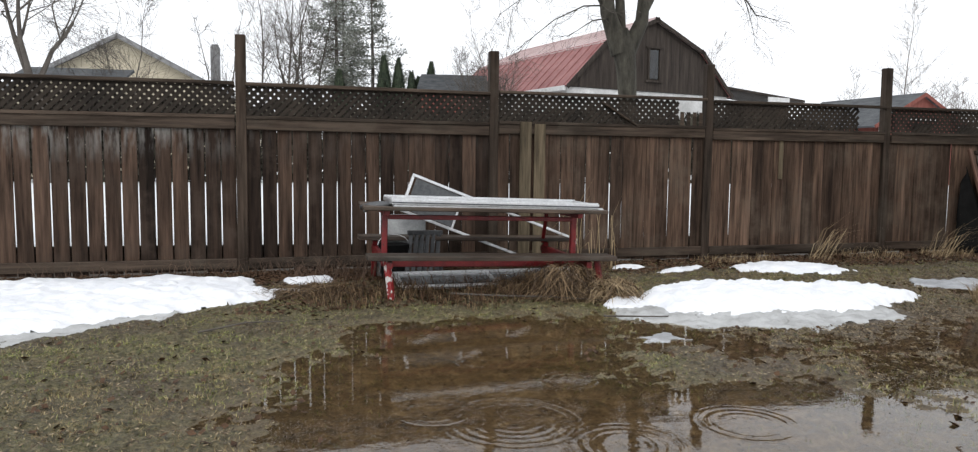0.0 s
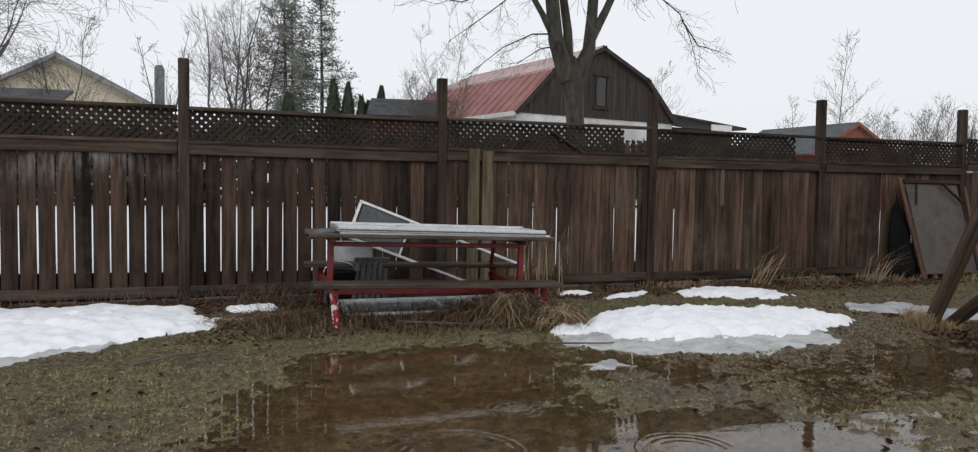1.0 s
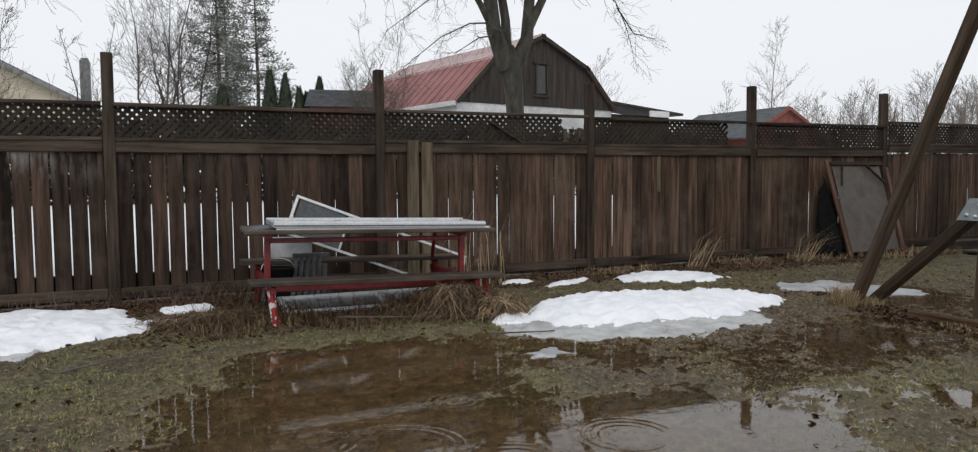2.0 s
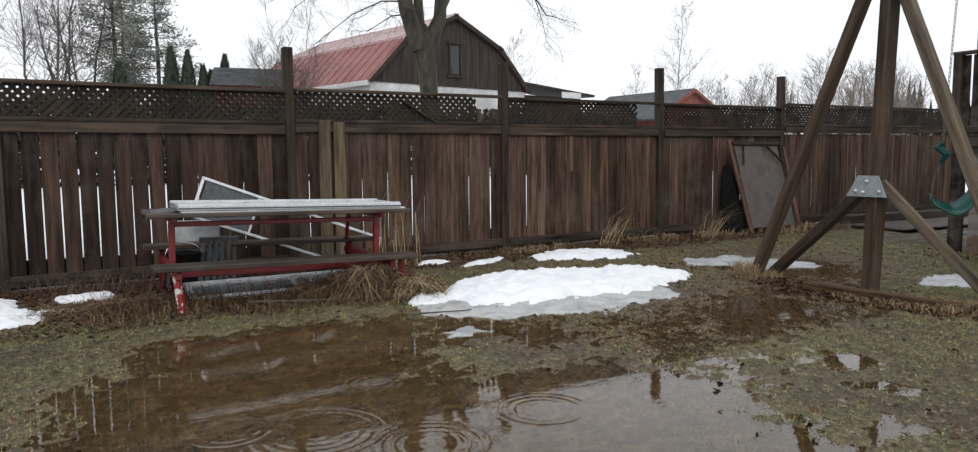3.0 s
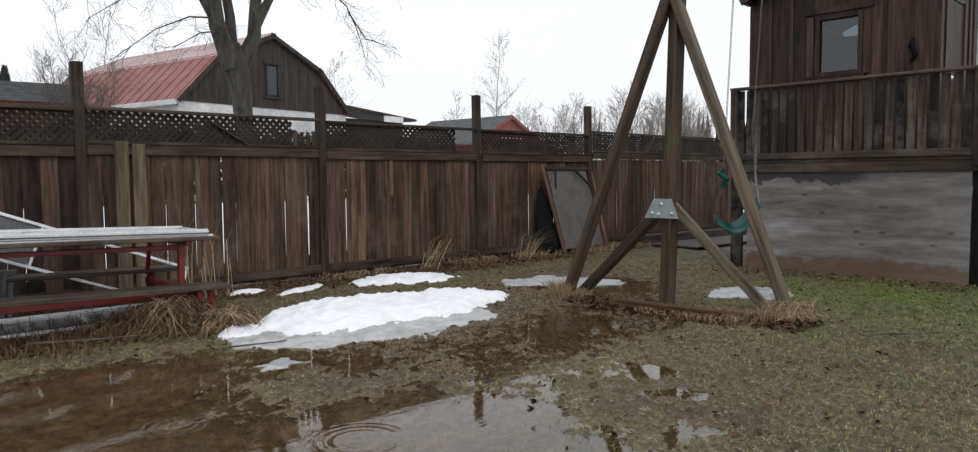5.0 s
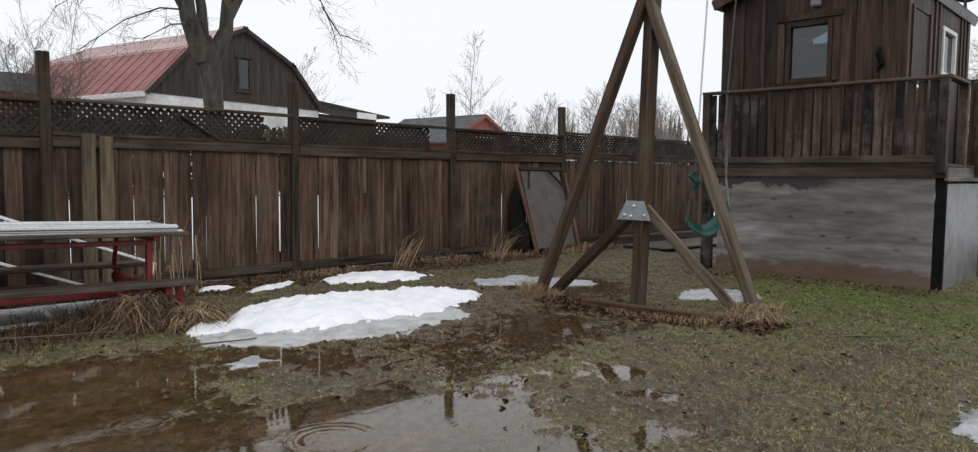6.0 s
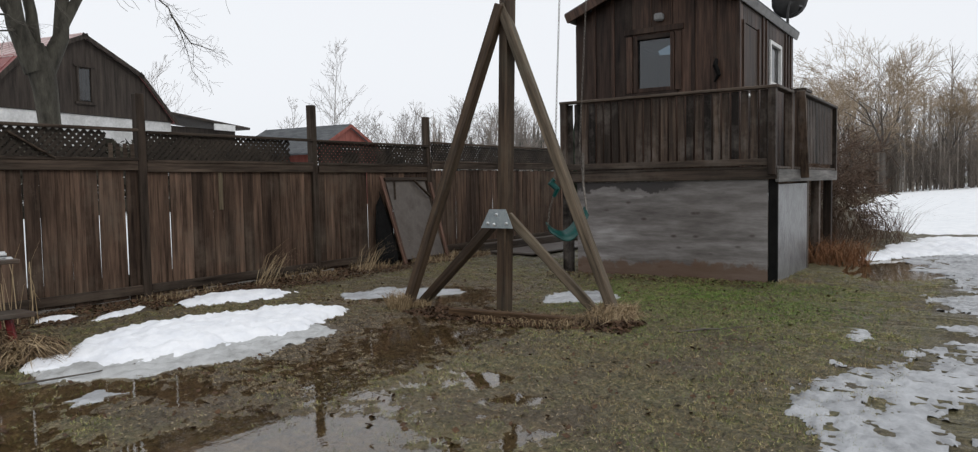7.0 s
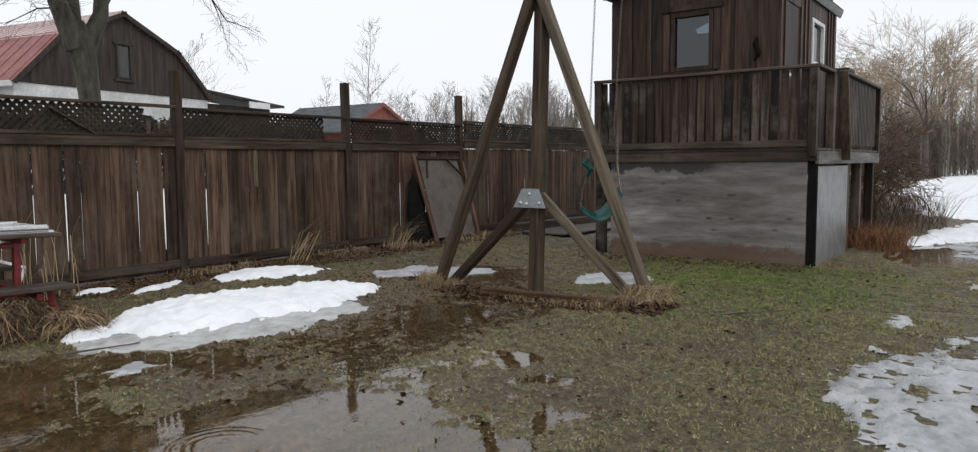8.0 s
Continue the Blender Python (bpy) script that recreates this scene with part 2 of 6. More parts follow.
def bleach_tops(m):
    """Whitish run-off stains at the upper ends of some boards."""
    n, l = m.node_tree.nodes, m.node_tree.links
    p = n["Principled BSDF"]
    old = p.inputs["Base Color"].links[0].from_socket
    sep = n.new("ShaderNodeSeparateXYZ")
    l.new(coords(n, l, (1, 1, 1), False), sep.inputs[0])
    up = n.new("ShaderNodeMapRange")
    up.inputs[1].default_value, up.inputs[2].default_value = 1.12, 1.5
    l.new(sep.outputs["Z"], up.inputs[0])
    across = n.new("ShaderNodeMapRange")
    across.inputs[1].default_value, across.inputs[2].default_value = -0.2, -1.3
    across.inputs[3].default_value, across.inputs[4].default_value = 0.10, 1.0
    l.new(sep.outputs["X"], across.inputs[0])
    patch = ramp(n, l, noise_node(n, l, coords(n, l, (9, 1, 2.2), False), 1.0, 4, 0.6), [(0.46, (0, 0, 0)), (0.66, (1, 1, 1))])
    f = n.new("ShaderNodeMath")
    f.operation = 'MULTIPLY'
    l.new(up.outputs[0], f.inputs[0])
    l.new(across.outputs[0], f.inputs[1])
    f2 = n.new("ShaderNodeMath")
    f2.operation = 'MULTIPLY'
    l.new(f.outputs[0], f2.inputs[0])
    l.new(patch, f2.inputs[1])
    l.new(mix(n, l, f2.outputs[0], old, (0.27, 0.265, 0.25)), p.inputs["Base Color"])


bleach_tops(M_BOARD)
M_PALE = wood("pale_board_wood", (0.06, 0.05, 0.034), (0.19, 0.155, 0.105), "Z", 0.7, 0.2)
M_LATT = mottled("lattice_wood", (0.010, 0.0075, 0.0055), (0.046, 0.035, 0.026), 3.0, 0.75, own=False)
M_SWING = wood("swing_timber", (0.020, 0.014, 0.010), (0.105, 0.074, 0.050), "Z", 0.55, 0.5, (0.10, 0.084, 0.062), 0.08)
M_SWINGGREY = wood("bleached_swing_timber", (0.05, 0.040, 0.028), (0.20, 0.160, 0.115), "Z", 0.55, 0.15, (0.17, 0.15, 0.11), 0.08)
M_HOUSE = wood("playhouse_board_wood", (0.010, 0.0065, 0.005), (0.088, 0.054, 0.040), "Z", 0.55, 0.6, (0.065, 0.049, 0.038), 0.08)
M_DECK = wood("deck_rail_wood", (0.011, 0.0075, 0.0055), (0.080, 0.058, 0.044), "Z", 0.6, 0.8, (0.19, 0.165, 0.145), 0.08)
M_DECKX = wood("deck_plank_wood", (0.03, 0.022, 0.016), (0.10, 0.075, 0.058), "Y", 0.6, 0.3, (0.13, 0.11, 0.092), 0.1)
M_GREY = wood("grey_plank_wood", (0.10, 0.095, 0.09), (0.26, 0.25, 0.235), "X", 0.55, 0.2)
M_BENCH = wood("bench_plank_wood", (0.028, 0.020, 0.015), (0.115, 0.086, 0.066), "X", 0.5, 0.25, (0.11, 0.105, 0.09), 0.15)
M_LOG = wood("edging_timber", (0.035, 0.022, 0.013), (0.15, 0.095, 0.055), "Y", 0.7, 0.2)
M_ALU = mottled("brushed_aluminium", (0.62, 0.63, 0.64), (0.82, 0.83, 0.84), 6, 0.38, 0.7, 0.0006)
M_SCREEN = mottled("insect_screen_mesh", (0.07, 0.075, 0.08), (0.13, 0.135, 0.14), 30, 0.6)
M_STEEL = mottled("galvanised_plate", (0.26, 0.30, 0.31), (0.42, 0.46, 0.47), 9, 0.45, 0.5, 0.0006)
M_BOLT = mottled("zinc_bolt", (0.6, 0.6, 0.6), (0.8, 0.8, 0.8), 20, 0.3, 0.9, 0)
M_CHAIN = mottled("rusty_chain", (0.10, 0.085, 0.07), (0.22, 0.20, 0.18), 30, 0.5, 0.6)
M_GREEN = mottled("green_swing_plastic", (0.001, 0.030, 0.026), (0.003, 0.066, 0.056), 8, 0.35, 0.0, 0.0006)
M_BLACK = mottled("near_black_matt", (0.006, 0.006, 0.006), (0.014, 0.0135, 0.013), 5, 0.9, spec=0.08)
M_PLASTIC = mottled("dark_grey_plastic", (0.06, 0.062, 0.065), (0.12, 0.122, 0.125), 7, 0.5)
M_WHITEPL = mottled("dirty_white_plastic", (0.20, 0.205, 0.21), (0.38, 0.385, 0.38), 6, 0.5)
M_PANELWOOD = wood("reddish_frame_wood", (0.05, 0.028, 0.02), (0.17, 0.10, 0.075), "Z", 0.6, 0.2)
M_HARDB = mottled("grey_hardboard", (0.055, 0.044, 0.037), (0.115, 0.098, 0.086), 2.2, 0.55, 0, 0.0015, c3=(0.085, 0.071, 0.061))
M_LEAF = mottled("wet_leaf_litter", (0.035, 0.020, 0.012), (0.12, 0.065, 0.034), 14, 0.7, 0, 0.008, own=False)
M_BARK = mottled("grey_green_bark", (0.018, 0.016, 0.012), (0.080, 0.074, 0.058), 5, 0.85, 0, 0.02, stretch=(1, 1, 0.3))
M_TWIG = mottled("bare_twig_bark", (0.07, 0.060, 0.052), (0.13, 0.115, 0.10), 2, 0.85, 0, 0)
# twig bark for far trees, lightened to carry the distance haze
M_HAZETWIG = mottled("hazed_far_twig_bark", (0.17, 0.15, 0.135), (0.26, 0.235, 0.215), 1, 0.9, 0, 0)
M_WILLOW = mottled("pale_willow_twig", (0.26, 0.20, 0.14), (0.38, 0.30, 0.21), 1, 0.9, 0, 0)
# needle green greyed and lightened, so the far pines look hazy
M_HAZENEEDLE = blade_material("hazed_pine_needles", [(0, (0.15, 0.165, 0.145)), (0.5, (0.215, 0.23, 0.20)), (1, (0.28, 0.29, 0.25))], 0.8)
M_CEDAR = blade_material("cedar_foliage", [(0, (0.022, 0.032, 0.02)), (0.6, (0.045, 0.06, 0.036)), (1, (0.06, 0.075, 0.045))], 0.8)
# far woods: haze of the distance mixed into the twig browns
M_HAZEWOOD = blade_material("hazed_far_wood_twigs", [(0, (0.14, 0.12, 0.105)), (0.5, (0.2, 0.175, 0.15)), (1, (0.28, 0.235, 0.195))], 0.9)
M_HEDGE = blade_material("dark_hedge_leaves", [(0, (0.03, 0.027, 0.02)), (1, (0.07, 0.062, 0.045))], 0.9)
M_BRAMBLE = mottled("brown_bramble", (0.06, 0.040, 0.029), (0.15, 0.098, 0.068), 6, 0.8, 0, 0)
M_RUST = mottled("rust_brown_dead_grass", (0.14, 0.062, 0.028), (0.30, 0.15, 0.075), 6, 0.8, 0, 0)
M_GRASS = blade_material("short_lawn_grass", [(0, (0.04, 0.07, 0.014)), (0.45, (0.18, 0.215, 0.055)), (0.75, (0.36, 0.35, 0.12)), (1, (0.52, 0.45, 0.22))])
M_LAWNSTRAW = blade_material("matted_winter_grass", [(0, (0.07, 0.042, 0.02)), (0.5, (0.26, 0.19, 0.085)), (1, (0.48, 0.39, 0.20))])
M_STRAW = blade_material("dry_straw_grass", [(0, (0.14, 0.092, 0.05)), (0.5, (0.33, 0.24, 0.135)), (1, (0.44, 0.34, 0.21))])
M_STONE = mottled("white_block_wall", (0.46, 0.46, 0.45), (0.72, 0.72, 0.71), 0.9, 0.8, own=False)
M_BARNW = mottled("old_barn_boards", (0.018, 0.014, 0.012), (0.070, 0.056, 0.046), 1.1, 0.8, own=False, stretch=(5, 5, 0.35), bump_d=0.02)
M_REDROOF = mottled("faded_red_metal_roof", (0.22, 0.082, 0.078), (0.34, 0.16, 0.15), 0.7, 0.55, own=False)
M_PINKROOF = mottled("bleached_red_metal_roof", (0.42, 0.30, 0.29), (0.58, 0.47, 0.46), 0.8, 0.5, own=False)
M_SHINGLE = mottled("dark_shingles", (0.05, 0.055, 0.06), (0.12, 0.125, 0.13), 2.0, 0.8, own=False, stretch=(1, 1, 4))
M_REDWALL = mottled("red_painted_boards", (0.15, 0.044, 0.034), (0.23, 0.082, 0.064), 2, 0.7, own=False, stretch=(3, 3, 0.5))
M_TRIM = mottled("white_trim_paint", (0.58, 0.58, 0.57), (0.78, 0.78, 0.77), 3, 0.6)
M_SIDING = mottled("tan_vinyl_siding", (0.44, 0.39, 0.29), (0.56, 0.50, 0.385), 1.2, 0.6, own=False, stretch=(0.3, 0.3, 3))
M_ROOFEDGE = mottled("grey_roof_fascia", (0.14, 0.14, 0.145), (0.28, 0.28, 0.28), 4, 0.6)
M_DISH = mottled("grey_dish_metal", (0.03, 0.03, 0.031), (0.06, 0.06, 0.061), 4, 0.5)


def ply_material():
    """Wet grey plywood with knots, streaks along the sheet and rusty splashes at the foot."""
    m, n, l, p = node_material("wet_grey_plywood")
    v = coords(n, l, (1, 1.1, 7), False)
    base = ramp(n, l, noise_node(n, l, v, 1.5, 7, 0.65), [(0.28, (0.075, 0.066, 0.06)), (0.5, (0.165, 0.152, 0.144)), (0.72, (0.29, 0.277, 0.268))])
    big = noise_node(n, l, coords(n, l, (1, 1, 1.4), False), 0.9, 3, 0.5)
    base = mix(n, l, 0.75, base, ramp(n, l, big, [(0.35, (0.62, 0.58, 0.56)), (0.65, (1.25, 1.25, 1.27))]), 'MULTIPLY')
    vo = n.new("ShaderNodeTexVoronoi")
    vo.inputs["Scale"].default_value = 1.0
    vo.inputs["Randomness"].default_value = 1.0
    l.new(coords(n, l, (3, 3.1, 6.5), False), vo.inputs["Vector"])
    knots = ramp(n, l, vo.outputs["Distance"], [(0.06, (1, 1, 1)), (0.16, (0, 0, 0))])
    base = mix(n, l, knots, base, (0.055, 0.042, 0.036))
    sep = n.new("ShaderNodeSeparateXYZ")
    l.new(coords(n, l, (1, 1, 1), False), sep.inputs[0])
    add = n.new("ShaderNodeMath")
    add.operation = 'MULTIPLY_ADD'
    l.new(noise_node(n, l, coords(n, l, (1, 2, 2), False), 2.2, 5, 0.7), add.inputs[0])
    add.inputs[1].default_value = -0.45
    l.new(sep.outputs["Z"], add.inputs[2])
    mud = ramp(n, l, add.outputs[0], [(0.0, (0.75,) * 3), (0.05, (0, 0, 0))])
    base = mix(n, l, mud, base, (0.12, 0.065, 0.036))
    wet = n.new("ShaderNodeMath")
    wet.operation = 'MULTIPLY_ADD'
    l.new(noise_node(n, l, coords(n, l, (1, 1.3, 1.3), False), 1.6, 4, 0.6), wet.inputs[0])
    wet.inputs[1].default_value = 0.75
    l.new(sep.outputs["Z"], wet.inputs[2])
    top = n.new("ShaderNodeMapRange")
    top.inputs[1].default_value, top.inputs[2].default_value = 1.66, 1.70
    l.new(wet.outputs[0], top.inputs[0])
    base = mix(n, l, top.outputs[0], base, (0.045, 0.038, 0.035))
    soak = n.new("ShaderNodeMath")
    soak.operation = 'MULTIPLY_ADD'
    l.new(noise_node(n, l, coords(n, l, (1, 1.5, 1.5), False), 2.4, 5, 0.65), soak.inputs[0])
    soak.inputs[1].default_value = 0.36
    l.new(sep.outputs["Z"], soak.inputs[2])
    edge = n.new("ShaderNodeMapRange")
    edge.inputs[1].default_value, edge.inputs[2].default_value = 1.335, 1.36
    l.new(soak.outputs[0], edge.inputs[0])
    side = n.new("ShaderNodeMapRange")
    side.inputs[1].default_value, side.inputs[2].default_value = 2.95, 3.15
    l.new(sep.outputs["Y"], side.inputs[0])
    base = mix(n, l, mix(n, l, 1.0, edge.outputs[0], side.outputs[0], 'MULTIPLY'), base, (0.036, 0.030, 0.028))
    l.new(base, p.inputs["Base Color"])
    p.inputs["Roughness"].default_value = 0.42
    bump(n, l, p, noise_node(n, l, v, 6, 4), 0.4, 0.003)
    return m


M_PLY = ply_material()


def ground_material():
    m, n, l, p = node_material("wet_lawn_soil")
    v = coords(n, l, (1, 1, 1), False)
    soil = ramp(n, l, noise_node(n, l, v, 26, 9, 0.85), [(0.32, (0.014, 0.010, 0.007)), (0.5, (0.075, 0.055, 0.036)), (0.68, (0.22, 0.18, 0.125))])
    turf = ramp(n, l, noise_node(n, l, v, 30, 8, 0.8), [(0.36, (0.018, 0.017, 0.009)), (0.5, (0.11, 0.10, 0.045)), (0.64, (0.28, 0.235, 0.12))])
    fac = ramp(n, l, noise_node(n, l, v, 0.8, 5, 0.65), [(0.40, (0.2,) * 3), (0.58, (0.95,) * 3)])
    sep = n.new("ShaderNodeSeparateXYZ")
    l.new(v, sep.inputs[0])
    worn = n.new("ShaderNodeMapRange")
    worn.inputs[1].default_value, worn.inputs[2].default_value = 6.3, 7.1
    worn.inputs[3].default_value, worn.inputs[4].default_value = 1.0, 0.12
    l.new(sep.outputs["Y"], worn.inputs[0])
    fac = mix(n, l, 1.0, fac, worn.outputs[0], 'MULTIPLY')
    for cx, cy, near, wide in MUDDY:
        dd = n.new("ShaderNodeVectorMath")
        dd.operation = 'DISTANCE'
        l.new(v, dd.inputs[0])
        dd.inputs[1].default_value = (cx, cy, 0)
        jag = n.new("ShaderNodeMath")
        jag.operation = 'MULTIPLY_ADD'
        l.new(noise_node(n, l, v, 2.5, 5, 0.7), jag.inputs[0])
        jag.inputs[1].default_value = 0.9
        l.new(dd.outputs["Value"], jag.inputs[2])
        ring = n.new("ShaderNodeMapRange")
        ring.inputs[1].default_value, ring.inputs[2].default_value = near + 0.45, wide + 0.45
        ring.inputs[3].default_value, ring.inputs[4].default_value = 0.06, 1.0
        l.new(jag.outputs[0], ring.inputs[0])
        fac = mix(n, l, 1.0, fac, ring.outputs[0], 'MULTIPLY')
    col = mix(n, l, fac, soil, turf)
    wetf = n.new("ShaderNodeMapRange")
    wetf.inputs[1].default_value, wetf.inputs[2].default_value = -0.03, 0.016
    wetf.inputs[3].default_value, wetf.inputs[4].default_value = 1, 0
    l.new(sep.outputs["Z"], wetf.inputs[0])
    mudc = ramp(n, l, noise_node(n, l, v, 11, 8, 0.8), [(0.34, (0.085, 0.060, 0.035)), (0.5, (0.23, 0.165, 0.10)), (0.66, (0.44, 0.34, 0.22))])
    col = mix(n, l, wetf.outputs[0], col, mudc)
    l.new(col, p.inputs["Base Color"])
    r = n.new("ShaderNodeMapRange")
    r.inputs[1].default_value, r.inputs[2].default_value = 0.38, 0.62
    r.inputs[3].default_value, r.inputs[4].default_value = 0.28, 0.75
    l.new(noise_node(n, l, v, 5.5, 6, 0.75), r.inputs[0])
    l.new(r.outputs[0], p.inputs["Roughness"])
    p.inputs["Specular IOR Level"].default_value = 0.35
    bump(n, l, p, noise_node(n, l, v, 40, 5, 0.7), 0.9, 0.03)
    return m


def water_material():
    """Thin murky water: sees its bed through a brown tint and mirrors the sky, with a few rings from drops."""
    m, n, l, p = node_material("puddle_water")
    n.remove(p)
    out = n["Material Output"]
    tr, gl, mx, fr = n.new("ShaderNodeBsdfTransparent"), n.new("ShaderNodeBsdfGlossy"), n.new("ShaderNodeMixShader"), n.new("ShaderNodeFresnel")
    tr.inputs[0].default_value = (0.93, 0.86, 0.73, 1)
    gl.inputs["Color"].default_value = (1, 1, 1, 1)
    gl.inputs["Roughness"].default_value = 0.015
    fr.inputs["IOR"].default_value = 1.44
    v = coords(n, l, (1, 1, 1), False)
    total = None
    for cx, cy, size, amp in ((1.99, 2.91, 0.24, 1.2), (1.34, 2.81, 0.26, 1.2), (0.62, 3.42, 0.20, 1.0), (1.45, 3.75, 0.17, 0.8), (2.55, 2.55, 0.12, 0.8), (0.95, 3.2, 0.34, 0.9), (1.02, 4.2, 0.10, 0.8)):
        d = n.new("ShaderNodeVectorMath")
        d.operation = 'DISTANCE'
        l.new(v, d.inputs[0])
        d.inputs[1].default_value = (cx, cy, 0)
        s = n.new("ShaderNodeMath")
        s.operation = 'MULTIPLY'
        s.inputs[1].default_value = 120.0
        l.new(d.outputs["Value"], s.inputs[0])
        si = n.new("ShaderNodeMath")
        si.operation = 'SINE'
        l.new(s.outputs[0], si.inputs[0])
        rise = n.new("ShaderNodeMapRange")
        rise.inputs[1].default_value, rise.inputs[2].default_value = size * 0.45, size * 0.85
        rise.inputs[3].default_value, rise.inputs[4].default_value = 0.12, 1.0
        l.new(d.outputs["Value"], rise.inputs[0])
        fall = n.new("ShaderNodeMapRange")
        fall.inputs[1].default_value, fall.inputs[2].default_value = size * 0.92, size * 1.08
        fall.inputs[3].default_value, fall.inputs[4].default_value = amp, 0
        l.new(d.outputs["Value"], fall.inputs[0])
        env = n.new("ShaderNodeMath")
        env.operation = 'MULTIPLY'
        l.new(rise.outputs[0], env.inputs[0])
        l.new(fall.outputs[0], env.inputs[1])
        mul = n.new("ShaderNodeMath")
        mul.operation = 'MULTIPLY'
        l.new(si.outputs[0], mul.inputs[0])
        l.new(env.outputs[0], mul.inputs[1])
        if total is None:
            total = mul.outputs[0]
        else:
            a = n.new("ShaderNodeMath")
            l.new(total, a.inputs[0])
            l.new(mul.outputs[0], a.inputs[1])
            total = a.outputs[0]
    fine = noise_node(n, l, coords(n, l, (0.7, 1.3, 1), False), 9, 4, 0.6)
    a = n.new("ShaderNodeMath")
    a.operation = 'MULTIPLY_ADD'
    l.new(fine, a.inputs[0])
    a.inputs[1].default_value = 1.5
    l.new(total, a.inputs[2])
    b = n.new("ShaderNodeBump")
    b.inputs["Strength"].default_value, b.inputs["Distance"].default_value = 0.5, 0.0008
    l.new(a.outputs[0], b.inputs["Height"])
    l.new(b.outputs[0], gl.inputs["Normal"])
    l.new(b.outputs[0], fr.inputs["Normal"])
    l.new(fr.outputs[0], mx.inputs[0])
    l.new(tr.outputs[0], mx.inputs[1])
    l.new(gl.outputs[0], mx.inputs[2])
    l.new(mx.outputs[0], out.inputs["Surface"])
    return m


def snow_material(name, c1, c2, rough, dirt):
    m, n, l, p = node_material(name)
    v = coords(n, l, (1, 1, 1), False)
    col = ramp(n, l, noise_node(n, l, v, 3.5, 6, 0.7), [(0.3, c1), (0.6, c2)])
    spots = ramp(n, l, noise_node(n, l, v, 26, 5, 0.75), [(0.26, (0.3,) * 3), (0.36, (1, 1, 1))])
    col = mix(n, l, dirt, col, spots, 'MULTIPLY')
    l.new(col, p.inputs["Base Color"])
    p.inputs["Roughness"].default_value = rough
    bump(n, l, p, noise_node(n, l, v, 18, 5, 0.7), 0.6, 0.012)
    return m


def glass_material(name, tint, rough=0.02):
    m, n, l, p = node_material(name)
    n.remove(p)
    tr, gl, mx, fr = n.new("ShaderNodeBsdfTransparent"), n.new("ShaderNodeBsdfGlossy"), n.new("ShaderNodeMixShader"), n.new("ShaderNodeFresnel")
    tr.inputs[0].default_value = (*tint, 1)
    gl.inputs["Roughness"].default_value = rough
    fr.inputs["IOR"].default_value = 1.8
    l.new(fr.outputs[0], mx.inputs[0])
    l.new(tr.outputs[0], mx.inputs[1])
    l.new(gl.outputs[0], mx.inputs[2])
    l.new(mx.outputs[0], n["Material Output"].inputs["Surface"])
    return m


def peeling_red():
    m, n, l, p = node_material("peeling_red_paint")
    v = coords(n, l, (1, 1, 0.6))
    f = noise_node(n, l, v, 13, 5, 0.7)
    col = ramp(n, l, f, [(0.40, (0.13, 0.009, 0.011)), (0.60, (0.21, 0.016, 0.018)), (0.66, (0.05, 0.022, 0.017))])
    l.new(col, p.inputs["Base Color"])
    p.inputs["Roughness"].default_value = 0.42
    bump(n, l, p, f, 0.3, 0.002)
    return m


def worn_leg():
    m, n, l, p = node_material("red_paint_worn_to_white")
    f = noise_node(n, l, coords(n, l, (1, 1, 0.8)), 17, 4, 0.6)
    col = ramp(n, l, f, [(0.46, (0.27, 0.018, 0.02)), (0.50, (0.62, 0.60, 0.58))])
    l.new(col, p.inputs["Base Color"])
    p.inputs["Roughness"].default_value = 0.5
    return m


M_GROUND, M_WATER = ground_material(), water_material()
M_SNOW = snow_material("old_snow", (0.72, 0.74, 0.78), (0.86, 0.87, 0.89), 0.7, 0.25)
M_ICE = snow_material("grey_slush_ice", (0.30, 0.30, 0.29), (0.47, 0.475, 0.47), 0.28, 0.35)
M_SLUSH = snow_material("wet_slush", (0.20, 0.205, 0.21), (0.46, 0.47, 0.485), 0.4, 0.7)
M_STREWN = snow_material("trodden_slush", (0.17, 0.172, 0.175), (0.42, 0.43, 0.445), 0.35, 0.8)
M_FIELD = snow_material("field_snow", (0.74, 0.76, 0.78), (0.86, 0.87, 0.88), 0.8, 0.12)
M_GLASS = glass_material("window_glass", (0.30, 0.36, 0.40))
M_RED, M_WORN = peeling_red(), worn_leg()

# ---- ground, water, snow ----
def spread(lo, hi, step, far):
    a = list(np.arange(lo, hi + 1e-6, step))
    s, x = step, hi
    out = []
    while x < far:
        s *= 1.35
        x += s
        out.append(x)
    s, x, left = step, lo, []
    while x > -far:
        s *= 1.35
        x -= s
        left.append(x)
    return np.array(left[::-1] + a + out)


def sheet(xs, ys, z, keep=None):
    b = Build()
    ny = len(ys)
    b.v = np.stack([np.repeat(xs, ny), np.tile(ys, len(xs)), z.ravel()], 1)
    i = np.arange((len(xs) - 1))[:, None] * ny + np.arange(ny - 1)[None, :]
    q = np.stack([i, i + ny, i + ny + 1, i + 1], -1).reshape(-1, 4)
    if keep is not None:
        q = q[keep[q].all(1)]
        used = np.unique(q)
        back = np.full(len(b.v), -1)
        back[used] = np.arange(len(used))
        b.v = b.v[used]
        q = back[q]
    b.f = q
    return b


